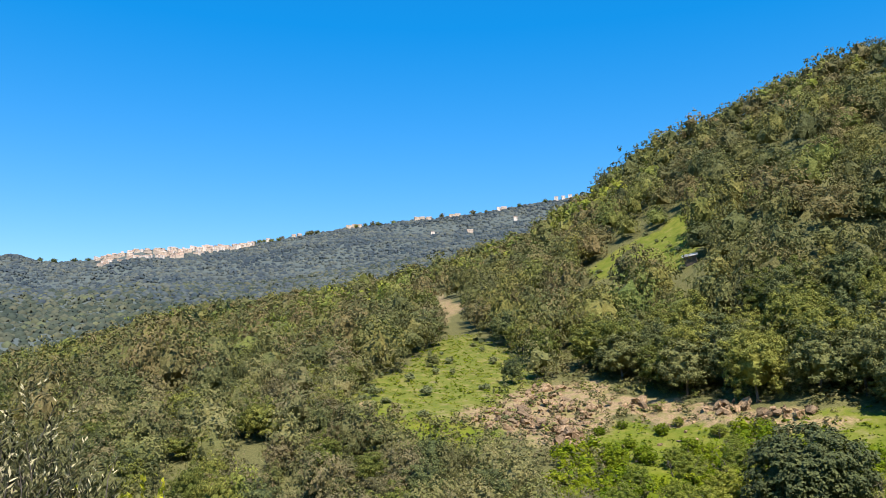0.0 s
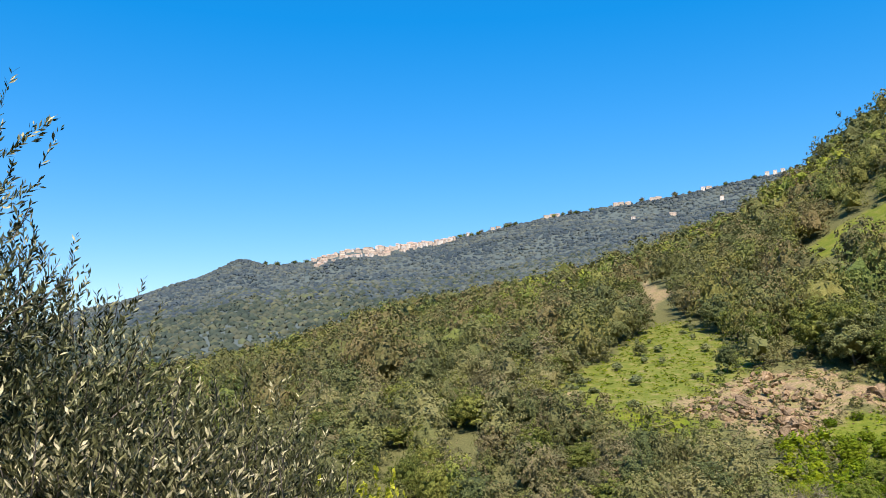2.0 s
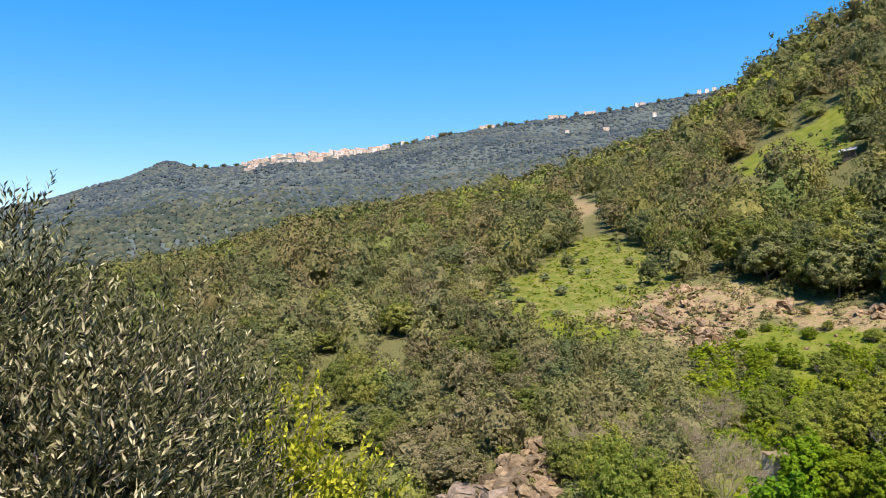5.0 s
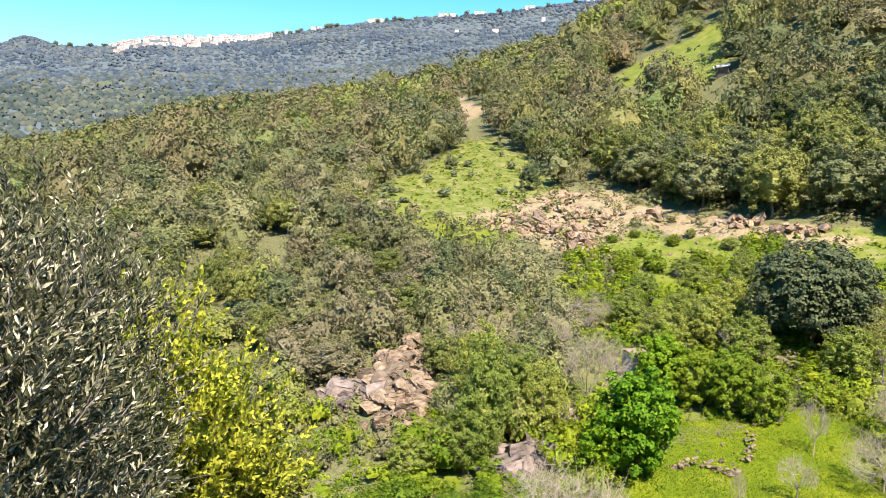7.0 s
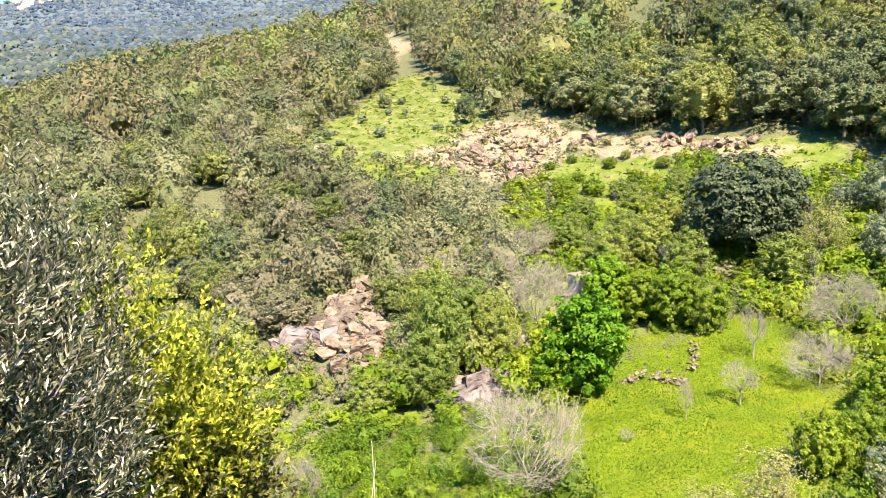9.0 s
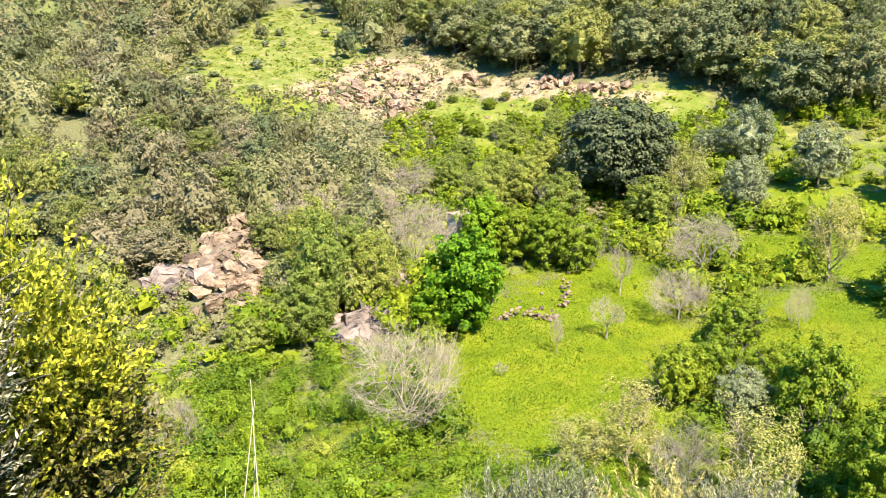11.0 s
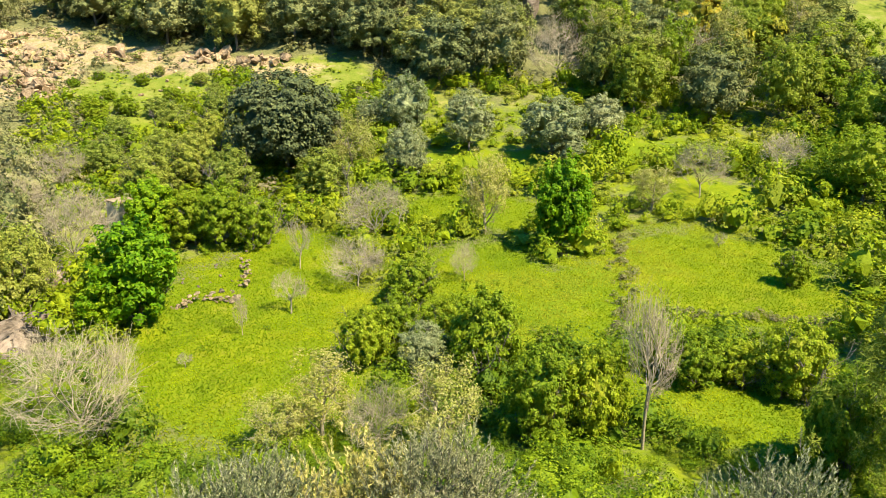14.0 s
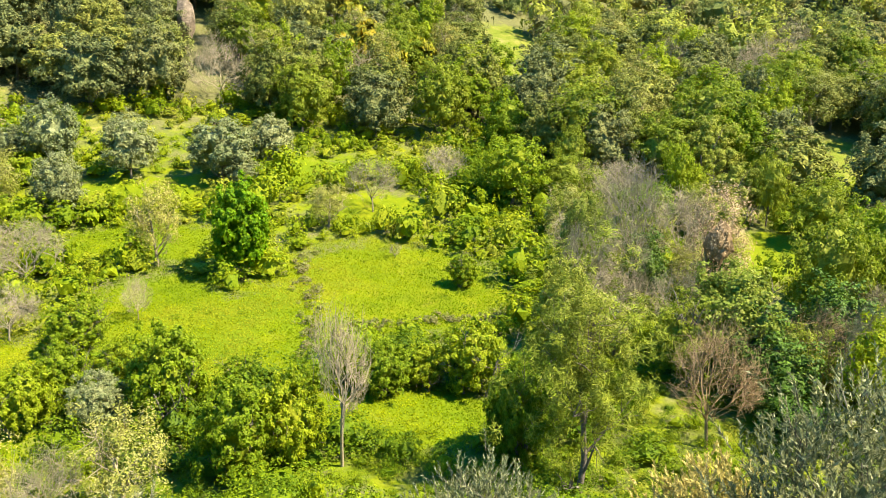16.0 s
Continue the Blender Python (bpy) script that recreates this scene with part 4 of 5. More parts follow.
# thickets of the valley, too many to count
th_rng = np.random.default_rng(41)
tx, ty = scatter(th_rng, 9000, -24, 92, 44, 92, 1.75)
ok = (np.hypot(tx, ty) < np.interp(np.degrees(np.arctan2(tx, ty)), (-24, 0, 9, 12, 92), (54, 56, 64, 92, 92)))
tx, ty = tx[ok], ty[ok]
nx, ny = scatter(th_rng, 6000, -24, 92, 20, 44, 1.4)
tx, ty = np.concatenate((tx, nx)), np.concatenate((ty, ny))
tw = th_rng.uniform(1.4, 4.0, len(tx)) * (0.6 + 0.4 * lattice_noise(tx, ty, 8, 16) + 0.2)
tt = np.clip(0.42 + 0.5 * lattice_noise(tx, ty, 9, 6) + th_rng.normal(size=len(tx)) * 0.28, 0, 1)
close = np.hypot(tx, ty) < 44
tw = tw * np.clip(np.hypot(tx, ty) / 36, 0.62, 1)
tall_rng = np.random.default_rng(43)
for near_by, leafage, name, label, per, leaf in ((close, MAT_BRAMBLE, "bramble_thicket", "lush green brambles and low bushes on the valley floor", 760, 0.048),
                                       (~close, MAT_HERB, "valley_thicket", "lush yellow-green undergrowth of low bushes", 280, 0.08)):
    wood_stuff(name, label, "undergrowth", 42, tx[near_by], ty[near_by], tw[near_by] * tall_rng.uniform(0.5, 1.25, near_by.sum()), tw[near_by], leafage, per, leaf, tt[near_by], ICO1, 0.25)


# ---------------------------------------------------------------- grass
def make_grass():
    rng = np.random.default_rng(51)
    x, y = scatter(rng, 190000, 8, 66, 28, 66, 0.02, False)
    ok = np.maximum(patch(x, y, MEADOWS), patch(x, y, CLEARING)) > -0.15
    x, y = x[ok], y[ok]
    c = np.stack((x, y, ground_height(x, y) + 0.12 * lattice_noise(x, y, 1.7, 9) + 0.06), -1)
    up = np.tile((0.0, 0.0, 1.0), (len(x), 1)) + rng.normal(size=(len(x), 3)) * np.array((1.1, 1.1, 0.2))
    side = rng.normal(size=(len(x), 3)) * np.array((0.5, 0.5, 0.2)) + np.array((0, -0.3, 1.0))
    v, f = leaves(rng, c, side, 0.1, 0.08, False, up)
    tone = np.repeat(np.clip(0.45 + 0.5 * lattice_noise(x, y, 9, 17) + 0.3 * lattice_noise(x, y, 3, 7) + 0.3 * lattice_noise(x, y, 1.1, 8), 0, 1), 3)
    tagged(new("meadow_grass", raw_mesh("meadow_grass", v, [f], MAT_GRASS, tone)), "fresh yellow-green spring grass of the meadows", "grass", kind="stuff")


make_grass()


# taller herbs dotted over the meadows
herb_rng = np.random.default_rng(52)
hx, hy = scatter(herb_rng, 5200, 9, 66, 29, 74, 0.9, False)
ok = (patch(hx, hy, MEADOWS) > -0.1) & (lattice_noise(hx, hy, 6, 18) + herb_rng.normal(size=len(hx)) * 0.5 > 0.25)
hx, hy = hx[ok], hy[ok]
hw = 0.2 + 0.55 * herb_rng.random(len(hx)) ** 2
wood_stuff("meadow_herbs", "tufts of taller green herbs in the meadows", "undergrowth", 53, hx, hy, hw * 0.5, hw, MAT_BRAMBLE, 40, 0.2, herb_rng.uniform(0.2, 0.9, len(hx)))

# a line of dry weeds along the field boundary, and the low bank across the further field
edge_rng = np.random.default_rng(95)
ex, ey = [], []
for (a0, r0), (a1, r1), n, off in (((48.0, 66), (48.6, 41), 90, 0.45), ((51.5, 47.6), (64, 50), 110, 0.3)):
    p, q = spot(a0, r0), spot(a1, r1)
    t = edge_rng.random(n)
    ex.append(p.x + (q.x - p.x) * t + edge_rng.normal(size=n) * off)
    ey.append(p.y + (q.y - p.y) * t + edge_rng.normal(size=n) * off)
ex, ey = np.concatenate(ex), np.concatenate(ey)
ew = np.concatenate((edge_rng.uniform(0.35, 0.95, 90), edge_rng.uniform(0.3, 0.7, 110)))
wood_stuff("field_edge_weeds", "dry olive-brown weeds along the field edges", "undergrowth", 96, ex, ey, ew * 0.8, ew, MAT_SCRUB, 90, 0.15,
           edge_rng.uniform(0.3, 0.9, len(ex)))


# ---------------------------------------------------------------- rocks
def make_rock(name, seed, mat, label, group):
    rng = np.random.default_rng(seed)
    v = ICO3[0].copy()
    for _ in range(16):
        d = unit(rng.normal(size=3))
        lim = rng.uniform(0.4, 0.75)
        over = np.maximum(v @ d - lim, 0)
        v -= over[:, None] * d
    v *= rng.uniform(0.7, 1.2, 3)
    v += rng.normal(size=v.shape) * 0.02
    return tagged(new(name, raw_mesh(name, v, [ICO3[1]], mat)), label, "rock", group)


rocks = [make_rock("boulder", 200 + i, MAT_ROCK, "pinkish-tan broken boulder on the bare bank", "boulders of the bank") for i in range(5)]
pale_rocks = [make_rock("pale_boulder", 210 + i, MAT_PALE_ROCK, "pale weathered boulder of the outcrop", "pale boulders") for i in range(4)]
rock_rng = random.Random(7)


def lay_rocks(models, n, bearing, distance, across, along, s0, s1, used, lift=0.0):
    for _ in range(n):
        while True:
            u, v = rock_rng.uniform(-1, 1), rock_rng.uniform(-1, 1)
            if u * u + v * v <= 1:
                break
        r = distance + v * along
        a = bearing + math.degrees(u * across / r)
        s = s0 + (s1 - s0) * rock_rng.random() ** 2
        p = spot(a, r)
        m = pose(p.x, p.y, p.z + s * 0.15 + lift * (v + 1), rock_rng.uniform(-25, 25), rock_rng.uniform(-25, 25), rock_rng.uniform(0, 360)) @ Matrix.Diagonal((s, s * rock_rng.uniform(0.6, 1), s * rock_rng.uniform(0.5, 0.9), 1))
        k = rock_rng.randrange(len(models))
        if models[k].name in used:
            copy_thing(models[k], m @ Matrix.Diagonal((*(1 / q for q in models[k].scale), 1)))
        else:
            used.add(models[k].name)
            models[k].matrix_basis = m


used = set()
lay_rocks(rocks, 150, 7.0, 104, 7.5, 14, 0.15, 0.55, used)
lay_rocks(rocks, 60, 17.5, 101, 9, 3, 0.15, 0.5, used)
lay_rocks(rocks, 16, -5.4, 53, 4.8, 4.4, 0.3, 0.9, used)
lay_rocks(rocks, 22, 14.2, 91, 6.5, 7, 0.15, 0.5, used)
lay_rocks(pale_rocks, 6, 4.8, 45.5, 1.2, 1.5, 0.3, 0.8, used)
lay_rocks(pale_rocks, 10, -13, 40, 1.4, 1.8, 0.3, 0.8, used)
lay_rocks(pale_rocks, 14, 18.0, 51.5, 2.2, 3, 0.12, 0.35, used)
lay_rocks(pale_rocks, 10, 17, 63, 3.5, 1, 0.25, 0.6, used)


def block_shape(seed, mat):
    """An angular block of bedded rock, about one metre across."""
    rng = np.random.default_rng(seed)
    v = ICO3[0] * np.array((1.3, 1.2, 1.15))
    axes = unit(np.vstack((np.eye(3), -np.eye(3))) + rng.normal(size=(6, 3)) * 0.22)
    for d in np.vstack((axes, unit(rng.normal(size=(7, 3))))):
        over = np.maximum(v @ d - rng.uniform(0.4, 0.64), 0)
        v = v - over[:, None] * d
    step = np.round(v[:, 2] * 5 + rng.normal() * 0.5)  # beds stand out unevenly
    v[:, :2] *= (1 + 0.07 * np.sin(step * 12.9 + seed))[:, None]
    v = v + rng.normal(size=v.shape) * 0.022
    return raw_mesh("block", v, [ICO3[1]], mat)


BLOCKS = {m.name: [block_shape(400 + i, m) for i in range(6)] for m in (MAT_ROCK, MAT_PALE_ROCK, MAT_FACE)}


def make_outcrop(bearing, distance, across, along, count, s0, s1, seed, mat, label, stack=0.0):
    """Bedrock that breaks through the slope: angular blocks of one bedding, lying on and in each other."""
    rng = np.random.default_rng(seed)
    root = empty("rock_outcrop", label, "rock", "rock outcrops")
    lean, strike = rng.uniform(8, 22), rng.uniform(0, 360)
    for i in range(count):
        while True:
            u, v = rng.uniform(-1, 1, 2)
            if u * u + v * v <= 1:
                break
        r = distance + v * along
        a = bearing + math.degrees(u * across / r)
        s = s0 + (s1 - s0) * rng.random() ** 2.2
        p = spot(a, r)
        ob = part("block", BLOCKS[mat.name][i % 6], root)
        ob.matrix_basis = (pose(p.x, p.y, p.z + s * rng.uniform(-0.05, 0.3) + stack * rng.random() * (1 - abs(u)), lean + rng.normal() * 16, rng.normal() * 18, strike + rng.normal() * 30)
                           @ Matrix.Diagonal((s * rng.uniform(0.8, 1.5), s * rng.uniform(0.7, 1.1), s * rng.uniform(0.45, 0.95), 1)))
    return root


make_outcrop(-4.4, 55.5, 2.3, 5.6, 190, 0.25, 1.25, 31, MAT_FACE, "broken pinkish rock face on the scrub slope", 0.9)
make_outcrop(-8.9, 56.0, 3.0, 1.8, 44, 0.4, 1.5, 32, MAT_PALE_ROCK, "dark-edged grey boulders at the foot of the scrub slope", 0.5)
make_outcrop(-2.9, 60.5, 1.5, 2.8, 54, 0.35, 1.3, 37, MAT_FACE, "steep pinkish rock face beside tall shrubs", 1.0)
make_outcrop(4.9, 47.0, 1.7, 2.4, 34, 0.4, 1.6, 43, MAT_PALE_ROCK, "pale bare rock under the bushes", 0.5)
make_outcrop(7.2, 54.3, 1.5, 2.0, 22, 0.4, 1.4, 47, MAT_PALE_ROCK, "pale bare rock under the leafless trees", 0.4)
make_outcrop(7.2, 105, 6.0, 11, 200, 0.25, 1.0, 53, MAT_ROCK, "tumbled tan rock ledges on the bare bank", 0.5)
make_outcrop(4.0, 100, 4.5, 5, 70, 0.25, 0.8, 59, MAT_ROCK, "tan rock ledges below the grassy clearing", 0.4)
make_outcrop(8.4, 94, 1.6, 5, 40, 0.3, 1.1, 60, MAT_ROCK, "tan rocks scattered down the slope", 0.2)
make_outcrop(19.0, 100.5, 2.6, 1.6, 44, 0.3, 1.2, 61, MAT_ROCK, "cut earth and rock face along the lane", 1.1)
make_outcrop(22.5, 97.0, 4.0, 1.2, 24, 0.3, 1.0, 67, MAT_ROCK, "low cut bank of earth and rock along the lane", 0.7)
make_outcrop(12.8, 107, 4.5, 2.4, 24, 0.3, 1.1, 68, MAT_ROCK, "broken earth bank below the oak wood", 0.5)
make_outcrop(-12.8, 40.2, 1.8, 1.6, 30, 0.3, 1.0, 71, MAT_PALE_ROCK, "pale rubble slope near the stream", 0.2)

# small shrubs rooted in the rock face
face_rng = np.random.default_rng(93)
fa, fr = face_rng.uniform(-11.5, -1.8, 90), face_rng.uniform(47.5, 63, 90)
fx, fy = fr * np.sin(np.radians(fa)), fr * np.cos(np.radians(fa))
fw = face_rng.uniform(0.5, 1.7, 90)
wood_stuff("rock_face_scrub", "grey-green tufts and small shrubs between the rocks of the face", "undergrowth", 94, fx, fy, fw * 1.1, fw, MAT_SCRUB, 180, 0.11, face_rng.uniform(0.2, 1, 90), ICO1)

# a pale rock pinnacle standing out of the wood
pinnacle_rng = np.random.default_rng(218)
pv = ICO3[0].copy()
for _ in range(14):
    d = unit(pinnacle_rng.normal(size=3))
    over = np.maximum(pv @ d - pinnacle_rng.uniform(0.5, 0.8), 0)
    pv -= over[:, None] * d
pinnacle = tagged(new("rock_pinnacle", raw_mesh("rock_pinnacle", pv * np.array((1.3, 1.1, 4.2)), [ICO3[1]], MAT_PALE_ROCK)), "pale upright rock pinnacle above the trees", "rock")
set_down(pinnacle, 41.0, 108.0, 20, 1, -3.2)

# yellow-flowering gorse among the trees of the valley side
gorse = [(make_tree("gorse_bush", 130 + i, 3, 3.2, MAT_GORSE, MAT_BARK, 60, 26, 0.4, 0.34, -0.6, 0.03, 0.25, core=0.6, levels=1, trunks=2,
                    label="yellow-flowering gorse bush on the valley side", category="bush", group="gorse bushes"), 3, 3.2) for i in range(2)]
grow(gorse, [(50.6, 101, 6.5, 4.5), (52.8, 104, 6.8, 5), (54.5, 99, 6, 4), (51.8, 112, 7, 5), (56.5, 106, 6, 4)])


# low dry-stone walls at the meadow's edge: every stone a part
def make_wall(points, stones, seed):
    root = empty("dry_stone_wall", "low tumbled dry-stone wall of brown-grey stones beside the meadow", "wall", "dry-stone walls")
    rng = np.random.default_rng(seed)
    shapes = []
    for _ in range(4):
        v = ICO2[0].copy()
        for _ in range(9):
            d = unit(rng.normal(size=3))
            over = np.maximum(v @ d - rng.uniform(0.45, 0.75), 0)
            v -= over[:, None] * d
        shapes.append(raw_mesh("stone", v * np.array((0.3, 0.22, 0.17)), [ICO2[1]], MAT_WALL))
    for i in range(stones):
        t = rng.random() * (len(points) - 1)
        k = int(t)
        a, b = spot(*points[k]), spot(*points[k + 1])
        q = a.lerp(b, t - k)
        z = float(ground_height(q.x, q.y)) + 0.08 + 0.26 * rng.integers(0, 3) * rng.random()
        st = part("stone", shapes[i % 4], root)
        st.matrix_basis = pose(q.x + rng.normal() * 0.18, q.y + rng.normal() * 0.18, z, rng.uniform(-20, 20), rng.uniform(-20, 20), rng.uniform(0, 360)) @ Matrix.Scale(rng.uniform(0.3, 0.75), 4)


make_wall(((15.2, 47.6), (17.5, 48.4), (20.0, 47.6)), 70, 221)
make_wall(((20.4, 49.5), (20.7, 52.0), (20.5, 54.5)), 40, 222)
make_wall(((16.0, 63.2), (19.0, 63.6), (22.0, 62.0)), 60, 223)

# bushes of the slope between the meadow and the lane, and tufts of the upper clearings
slope_rng = np.random.default_rng(97)
lx, ly = scatter(slope_rng, 1500, 7, 31, 62, 95, 1.9)
lw = slope_rng.uniform(1.0, 3.0, len(lx))
wood_stuff("slope_thicket", "fresh green bushes crowding the slope above the meadow", "undergrowth", 98, lx, ly, lw * 0.9, lw, MAT_HERB, 230, 0.1, slope_rng.random(len(lx)) * 0.8, ICO1)
gx, gy = scatter(slope_rng, 14000, -9, 30, 80, 185, 0.7, False)
ok = np.maximum(patch(gx, gy, CLEARING), patch(gx, gy, MEADOWS[10:12] + MEADOWS[1:4])) > -0.1
gx, gy = gx[ok], gy[ok]
gw = 0.3 + 1.1 * slope_rng.random(len(gx)) ** 3
wood_stuff("clearing_tufts", "low tufts of grass and herbs in the upper clearing", "undergrowth", 99, gx, gy, gw * 0.55, gw, MAT_HERB, 25, 0.26, np.clip(0.35 + slope_rng.normal(size=len(gx)) * 0.35, 0, 1))

# shrubs of the rocky bank
bank_rng = np.random.default_rng(91)
bx, by = scatter(bank_rng, 900, 0, 26, 84, 122, 1.5, False)
ok = patch(bx, by, BARE, 1.1) > 0
bx, by = bx[ok], by[ok]
bw = bank_rng.uniform(0.6, 1.7, len(bx))
wood_stuff("bank_scrub", "small green shrubs growing between the rocks", "undergrowth", 92, bx, by, bw * 0.8, bw, MAT_SCRUB, 80, 0.17, bank_rng.random(len(bx)))


# ---------------------------------------------------------------- buildings
def box(x0, x1, y0, y1, z0, z1):
    v = np.array([(x, y, z) for x in (x0, x1) for y in (y0, y1) for z in (z0, z1)], float)
    f = np.array([(0, 1, 3, 2), (4, 6, 7, 5), (0, 4, 5, 1), (2, 3, 7, 6), (0, 2, 6, 4), (1, 5, 7, 3)])
    return v, [f]


def make_house(seed, wall, roof_mat, w, d, h, label, group):
    root = empty("house", label, "house", group)
    part("wall", raw_mesh("wall", *box(-w / 2, w / 2, -d / 2, d / 2, -6, h), wall), root)
    e, t = 0.4, 0.25
    v = np.array([(-w / 2 - e, -d / 2 - e, h), (w / 2 + e, -d / 2 - e, h), (w / 2 + e, d / 2 + e, h), (-w / 2 - e, d / 2 + e, h),
                  (-w / 2 - e, 0, h + d * 0.22), (w / 2 + e, 0, h + d * 0.22)], float)
    f4, f3 = np.array([(0, 1, 5, 4), (2, 3, 4, 5), (0, 3, 2, 1)]), np.array([(0, 4, 3), (1, 2, 5)])
    part("roof", raw_mesh("roof", v, [f4, f3], roof_mat), root)
    n = max(2, int(w / 4))
    for i in range(n):
        x = -w / 2 + w * (i + 0.5) / n
        for z in np.arange(1.2, h - 1.5, 3.0):
            part("window", raw_mesh("window", *box(x - 0.5, x + 0.5, -d / 2 - 0.05, -d / 2 + 0.1, z, z + 1.5), MAT_DARK), root)
    return root


houses = [make_house(1, MAT_PLASTER, MAT_TILE, 14, 10, 8, "cream plastered village house with a tiled roof", "village houses"),
          make_house(2, MAT_WHITE, MAT_TILE, 11, 9, 10, "pale village house with a tiled roof", "village houses"),
          make_house(3, MAT_PLASTER, MAT_PLASTER, 18, 10, 7, "long cream village house", "village houses")]
hr = random.Random(11)
for i in range(170):
    a = hr.uniform(-23.8, -13.5)
    u = (a + 23.8) / 10.3
    r = 2200 - hr.uniform(0, 250 * (1 - u) + 40)
    plant(houses[i % 3], a, r, -a + hr.uniform(-40, 40), hr.uniform(0.5, 0.95), hr.uniform(0.5, 0.9), -2.5, i < 3)
for a, r in ((-12.6, 2190), (-10.8, 2195), (-10.4, 2195), (-6.9, 2190), (-6.5, 2195), (-6.1, 2190), (-2, 2190), (-1.6, 2195), (-1.1, 2192), (0.6, 2190),
             (1, 2195), (4, 2190), (4.4, 2195), (8.2, 2190), (8.7, 2192), (9.2, 2194), (-0.8, 1950), (1.9, 1980), (5.2, 2040)):
    plant(houses[hr.randrange(3)], a, r, -a + hr.uniform(-20, 20), 0.85, 0.75, -3)

for a in (-27.0, -26.2, -25.0, -24.2, -13.6, -13.2, -12.9, -12.3, -11.9, -11.7, -9.8, -9.6, -9.2, -6.3, -5.7, -5.2, -4.8, -3.6, -0.2, 2.2, 3.1, 5.6, 7.4):
    plant(hr.choice(scrub_oaks)[0], a + hr.uniform(-0.1, 0.1), 2188, hr.uniform(0, 360), hr.uniform(2.4, 4.2), hr.uniform(2.2, 3.6), 1.0, label="dark rounded tree on the skyline of the village ridge")

shed = empty("shed", "small shed with a pale sheet roof on the wooded hillside", "shed")
part("wall", raw_mesh("wall", *box(-1.2, 1.2, -0.8, 0.8, -2, 1.0), MAT_BARK), shed)
part("roof", raw_mesh("roof", *box(-1.6, 1.6, -1.1, 1.1, 1.0, 1.1), MAT_SHEET), shed)
p = spot(17.3, 171)
shed.matrix_basis = pose(p.x, p.y, p.z + 0.9, 20, -9, -22)

ruin = empty("stone_hut", "small pale stone hut half hidden among trees", "hut")
part("wall", raw_mesh("wall", *box(-0.9, 0.9, -0.9, 0.9, -2.0, 2.0), MAT_PLASTER), ruin)
part("roof", raw_mesh("roof", *box(-1.0, 1.0, -1.0, 1.0, 2.0, 2.15), MAT_WALL), ruin)
set_down(ruin, 12.7, 60.5, 20, 0.8, -0.8)


# ---------------------------------------------------------------- plants close to the viewpoint
def make_near_olive(seed, h, w, foot, shoots, per, leaf_len, label, mat=None, leaf_w=0.27, up=0.9, low=-0.7, group="olives by the viewpoint", name="near_olive_tree", four=False, low_mat=None):
    """An olive tree seen close: limbs, then many leafy shoots."""
    rng = np.random.default_rng(seed)
    root = empty(name, label, "tree", group)
    t_, l_ = branching(rng, h * 0.8, w * 0.3, 0.09, 12, 3, max(0.15, foot), 0.005, 0.7, 5, 0.1)
    part("trunk", raw_mesh("trunk", *wrap(tubes(t_, 8)), MAT_BARK, smooth=True), root)
    part("branchwork", raw_mesh("branchwork", *wrap(tubes(l_, 4)), MAT_BARK, smooth=True), root, kind="stuff")
    rz = h * (1 - foot) / 2
    p, nr = crown_points(rng, (w / 2, w / 2, rz), shoots // 12, 12, 0.26, low, 0.12)
    p[:, 2] += h * foot + rz
    way = unit(nr + np.array((0, 0, up)) + rng.normal(size=nr.shape) * 0.3)
    length = rng.uniform(0.16, 0.34, len(p))
    stems = [(np.array((a, a + d * ln * 0.5 + rng.normal(size=3) * 0.01, a + d * ln)), np.array((0.005, 0.004, 0.002))) for a, d, ln in zip(p[::4], way[::4], length[::4])]
    part("shootwork", raw_mesh("shootwork", *wrap(tubes(stems, 3)), MAT_BARK), root, kind="stuff")
    f = np.linspace(0.08, 1.0, per)
    c = p[:, None] + way[:, None] * (length[:, None] * f[None])[:, :, None]
    side = unit(np.cross(way[:, None], rng.normal(size=c.shape)))
    ax = unit(way[:, None] * 1.25 + side)
    c = c + ax * leaf_len * 0.45
    nl = np.cross(ax, rng.normal(size=c.shape))
    c, nl, ax = c.reshape(-1, 3), nl.reshape(-1, 3), ax.reshape(-1, 3)
    if low_mat:  # lower and inner crown: dark green leaves, its shade put into the colour
        shaded = c[:, 2] + rng.normal(size=len(c)) * 0.22 + np.repeat(rng.normal(size=len(p)) * 0.3, per) < h * 0.6
        ov, of = leaves(rng, c[shaded], nl[shaded], leaf_len, leaf_len * leaf_w, four, ax[shaded])
        part("lower_foliage", raw_mesh("lower_foliage", ov, [of], low_mat), root, "dark green lower leaves with shade in their colour")
        c, nl, ax = c[~shaded], nl[~shaded], ax[~shaded]
    v, fc = leaves(rng, c, nl, leaf_len, leaf_len * leaf_w, four, ax)
    cv, cf = billow(rng, ICO3, 40, -0.8)  # the closed inside of the crown
    cv = cv * np.array((w / 2, w / 2, rz)) * 0.5
    cv[:, 2] += h * foot + rz
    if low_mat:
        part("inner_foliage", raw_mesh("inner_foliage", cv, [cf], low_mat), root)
        part("crown", raw_mesh("crown", v, [fc], mat), root)
    else:
        part("crown", raw_mesh("crown", np.vstack((v, cv)), [fc, cf + len(v)], mat or MAT_OLIVE_NEAR), root)
    return root


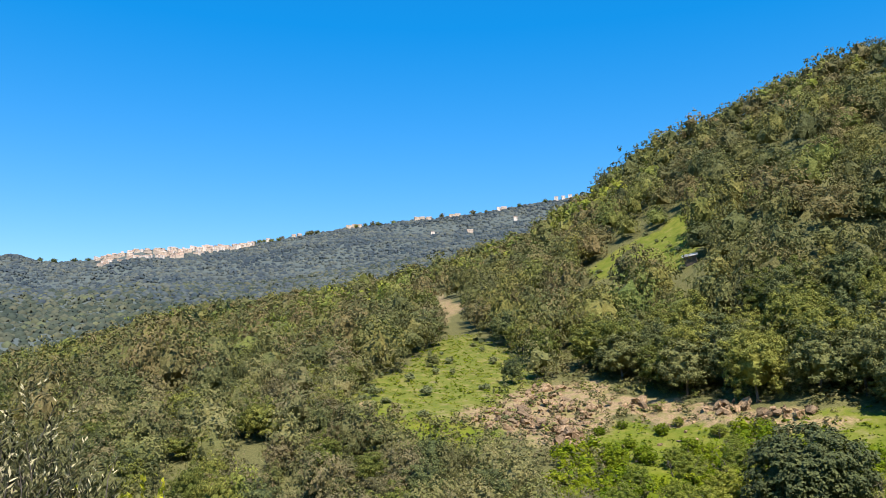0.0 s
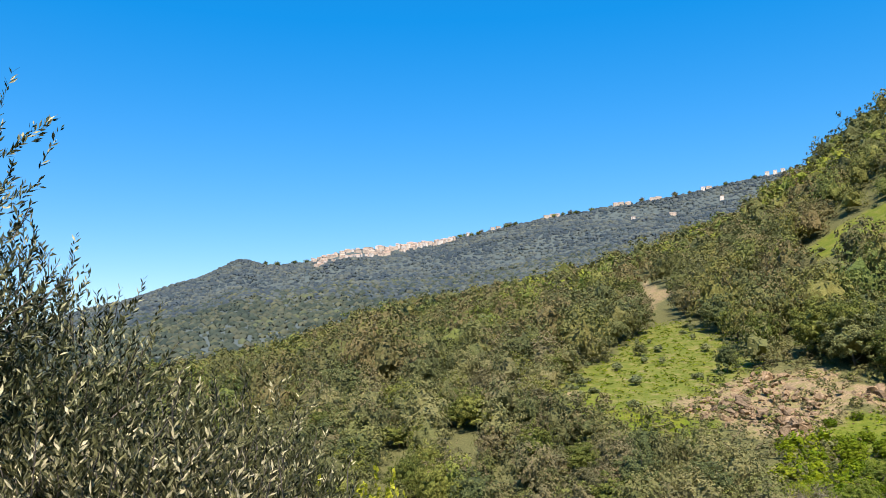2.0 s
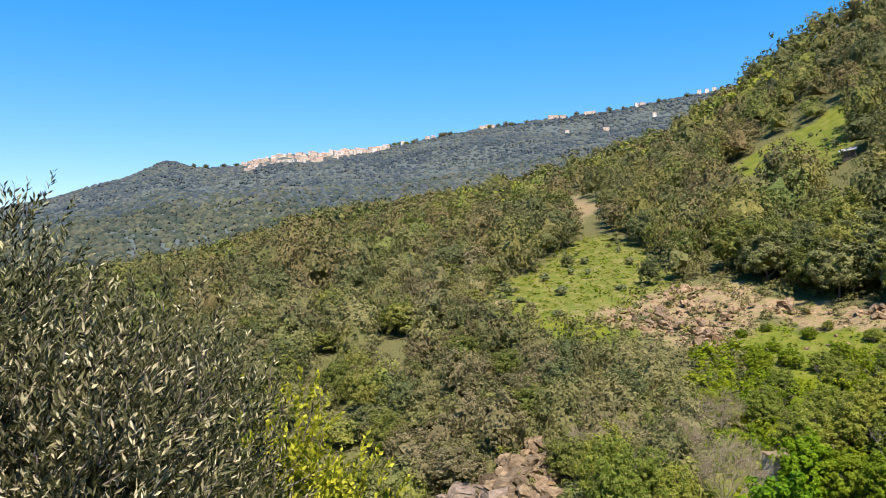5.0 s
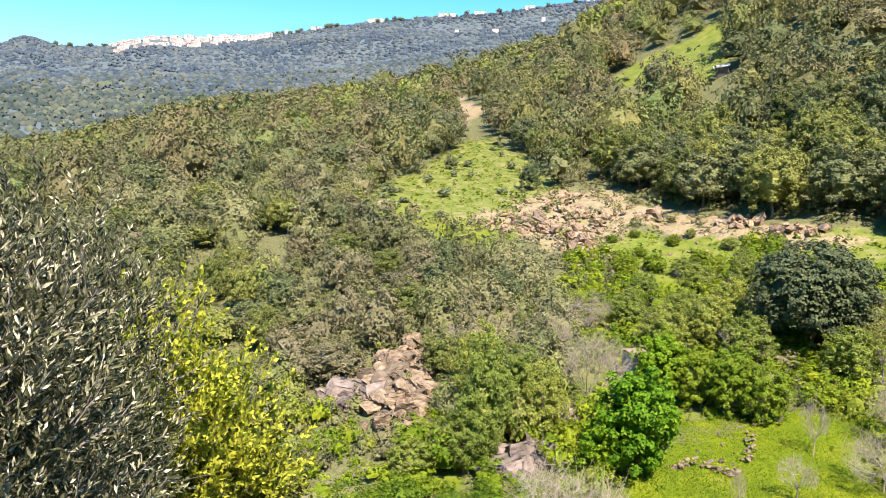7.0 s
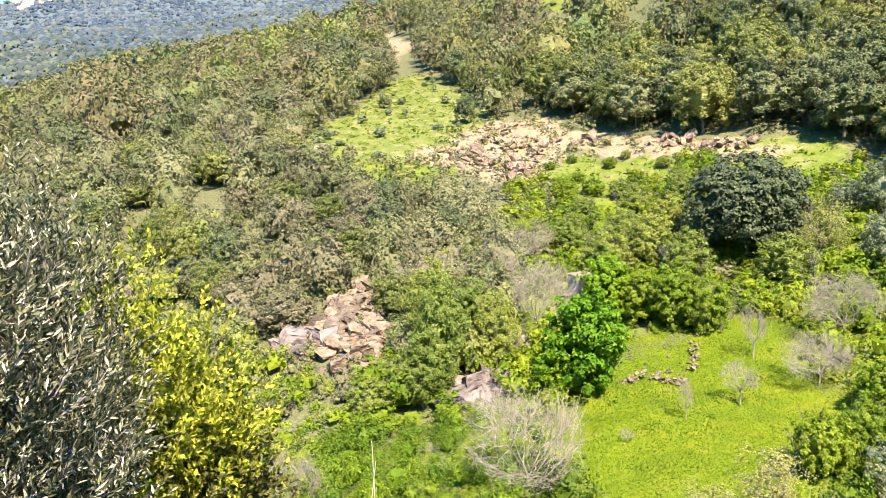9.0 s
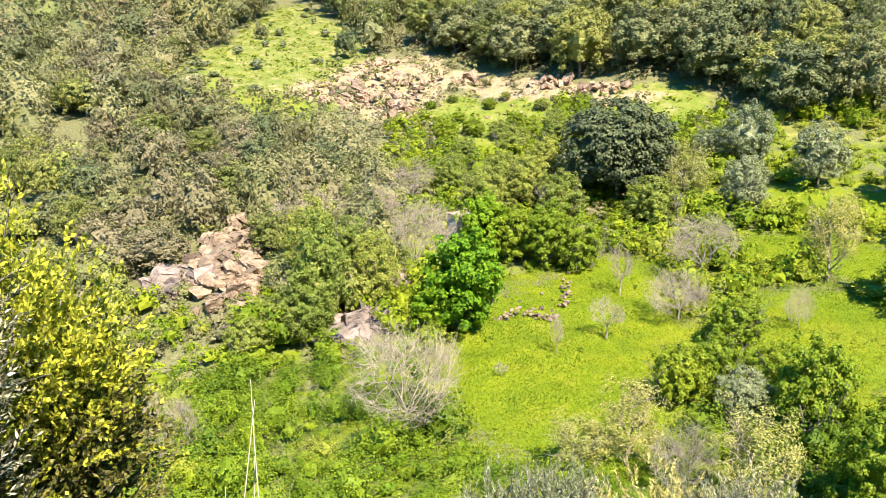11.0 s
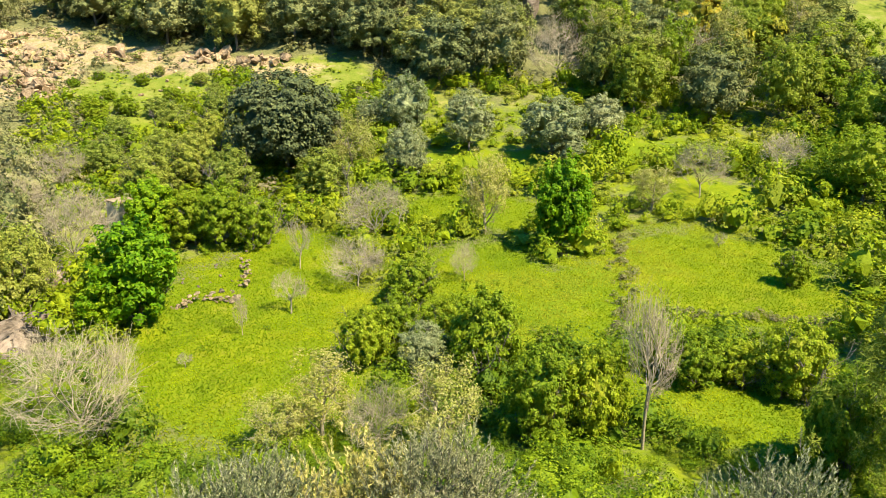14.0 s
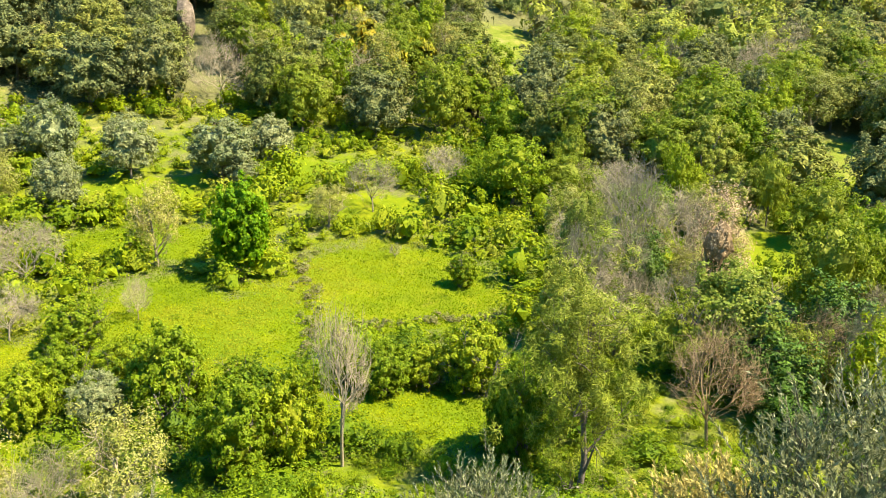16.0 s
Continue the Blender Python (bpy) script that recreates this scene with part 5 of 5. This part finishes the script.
NEAR_LABEL = "bushy olive tree with narrow grey-green leaves close by"
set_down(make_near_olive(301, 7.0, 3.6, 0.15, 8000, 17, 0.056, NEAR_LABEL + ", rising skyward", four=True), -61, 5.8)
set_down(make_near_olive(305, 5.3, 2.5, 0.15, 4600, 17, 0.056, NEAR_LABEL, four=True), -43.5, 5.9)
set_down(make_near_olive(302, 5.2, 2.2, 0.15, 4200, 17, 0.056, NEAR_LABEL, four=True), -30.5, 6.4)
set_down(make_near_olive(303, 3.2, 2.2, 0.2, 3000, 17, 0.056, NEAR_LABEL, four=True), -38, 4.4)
set_down(make_near_olive(304, 4.85, 3.1, 0.05, 6600, 16, 0.066, "yellow-green leafy shrub beside the olives", MAT_YELLOW, 0.6, 0.3, -0.9, "", "yellow_shrub", True, MAT_SHADED_GREEN), -22.8, 8.0)
for i, (a, r, h, w) in enumerate(((19, 9.6, 3.2, 2.8), (35, 9.6, 3.4, 2.8), (61, 9.4, 3.5, 2.8), (88, 7.0, 3.7, 2.6), (72, 10.5, 3.2, 2.2))):
    set_down(make_near_olive(310 + i, h, w, 0.15, 2000, 20, 0.064, "top of a grey-green olive tree below the viewpoint", MAT_OLIVE_LOW), a, r)
for i, (a, r, h, w) in enumerate(((27.5, 10, 3.4, 2.5), (78, 11, 4.1, 2.6))):
    set_down(make_near_olive(320 + i, h, w, 0.1, 1500, 18, 0.075, "straw-yellow budding shrub below the viewpoint", MAT_STRAW, 0.4, 0.5, -0.8, "straw shrubs", "straw_shrub"), a, r)

for i, (a, r, h) in enumerate(((-8.2, 7.0, 3.0), (-5.4, 7.4, 2.6), (-4.2, 7.2, 3.4), (-7.4, 6.8, 2.2))):
    rng = np.random.default_rng(330 + i)
    pts, rad = limb(rng, (0, 0, -0.1), (rng.normal() * 0.08, 0.05, 1), h, 0.012, 0.004, 0.03, 0.02, 6)
    st = tagged(new("reed_stalk", raw_mesh("reed_stalk", *wrap(tubes([(pts, rad)], 5)), MAT_STALK)), "thin dry straw-coloured stalk", "stalk", "dry stalks")
    set_down(st, a, r)
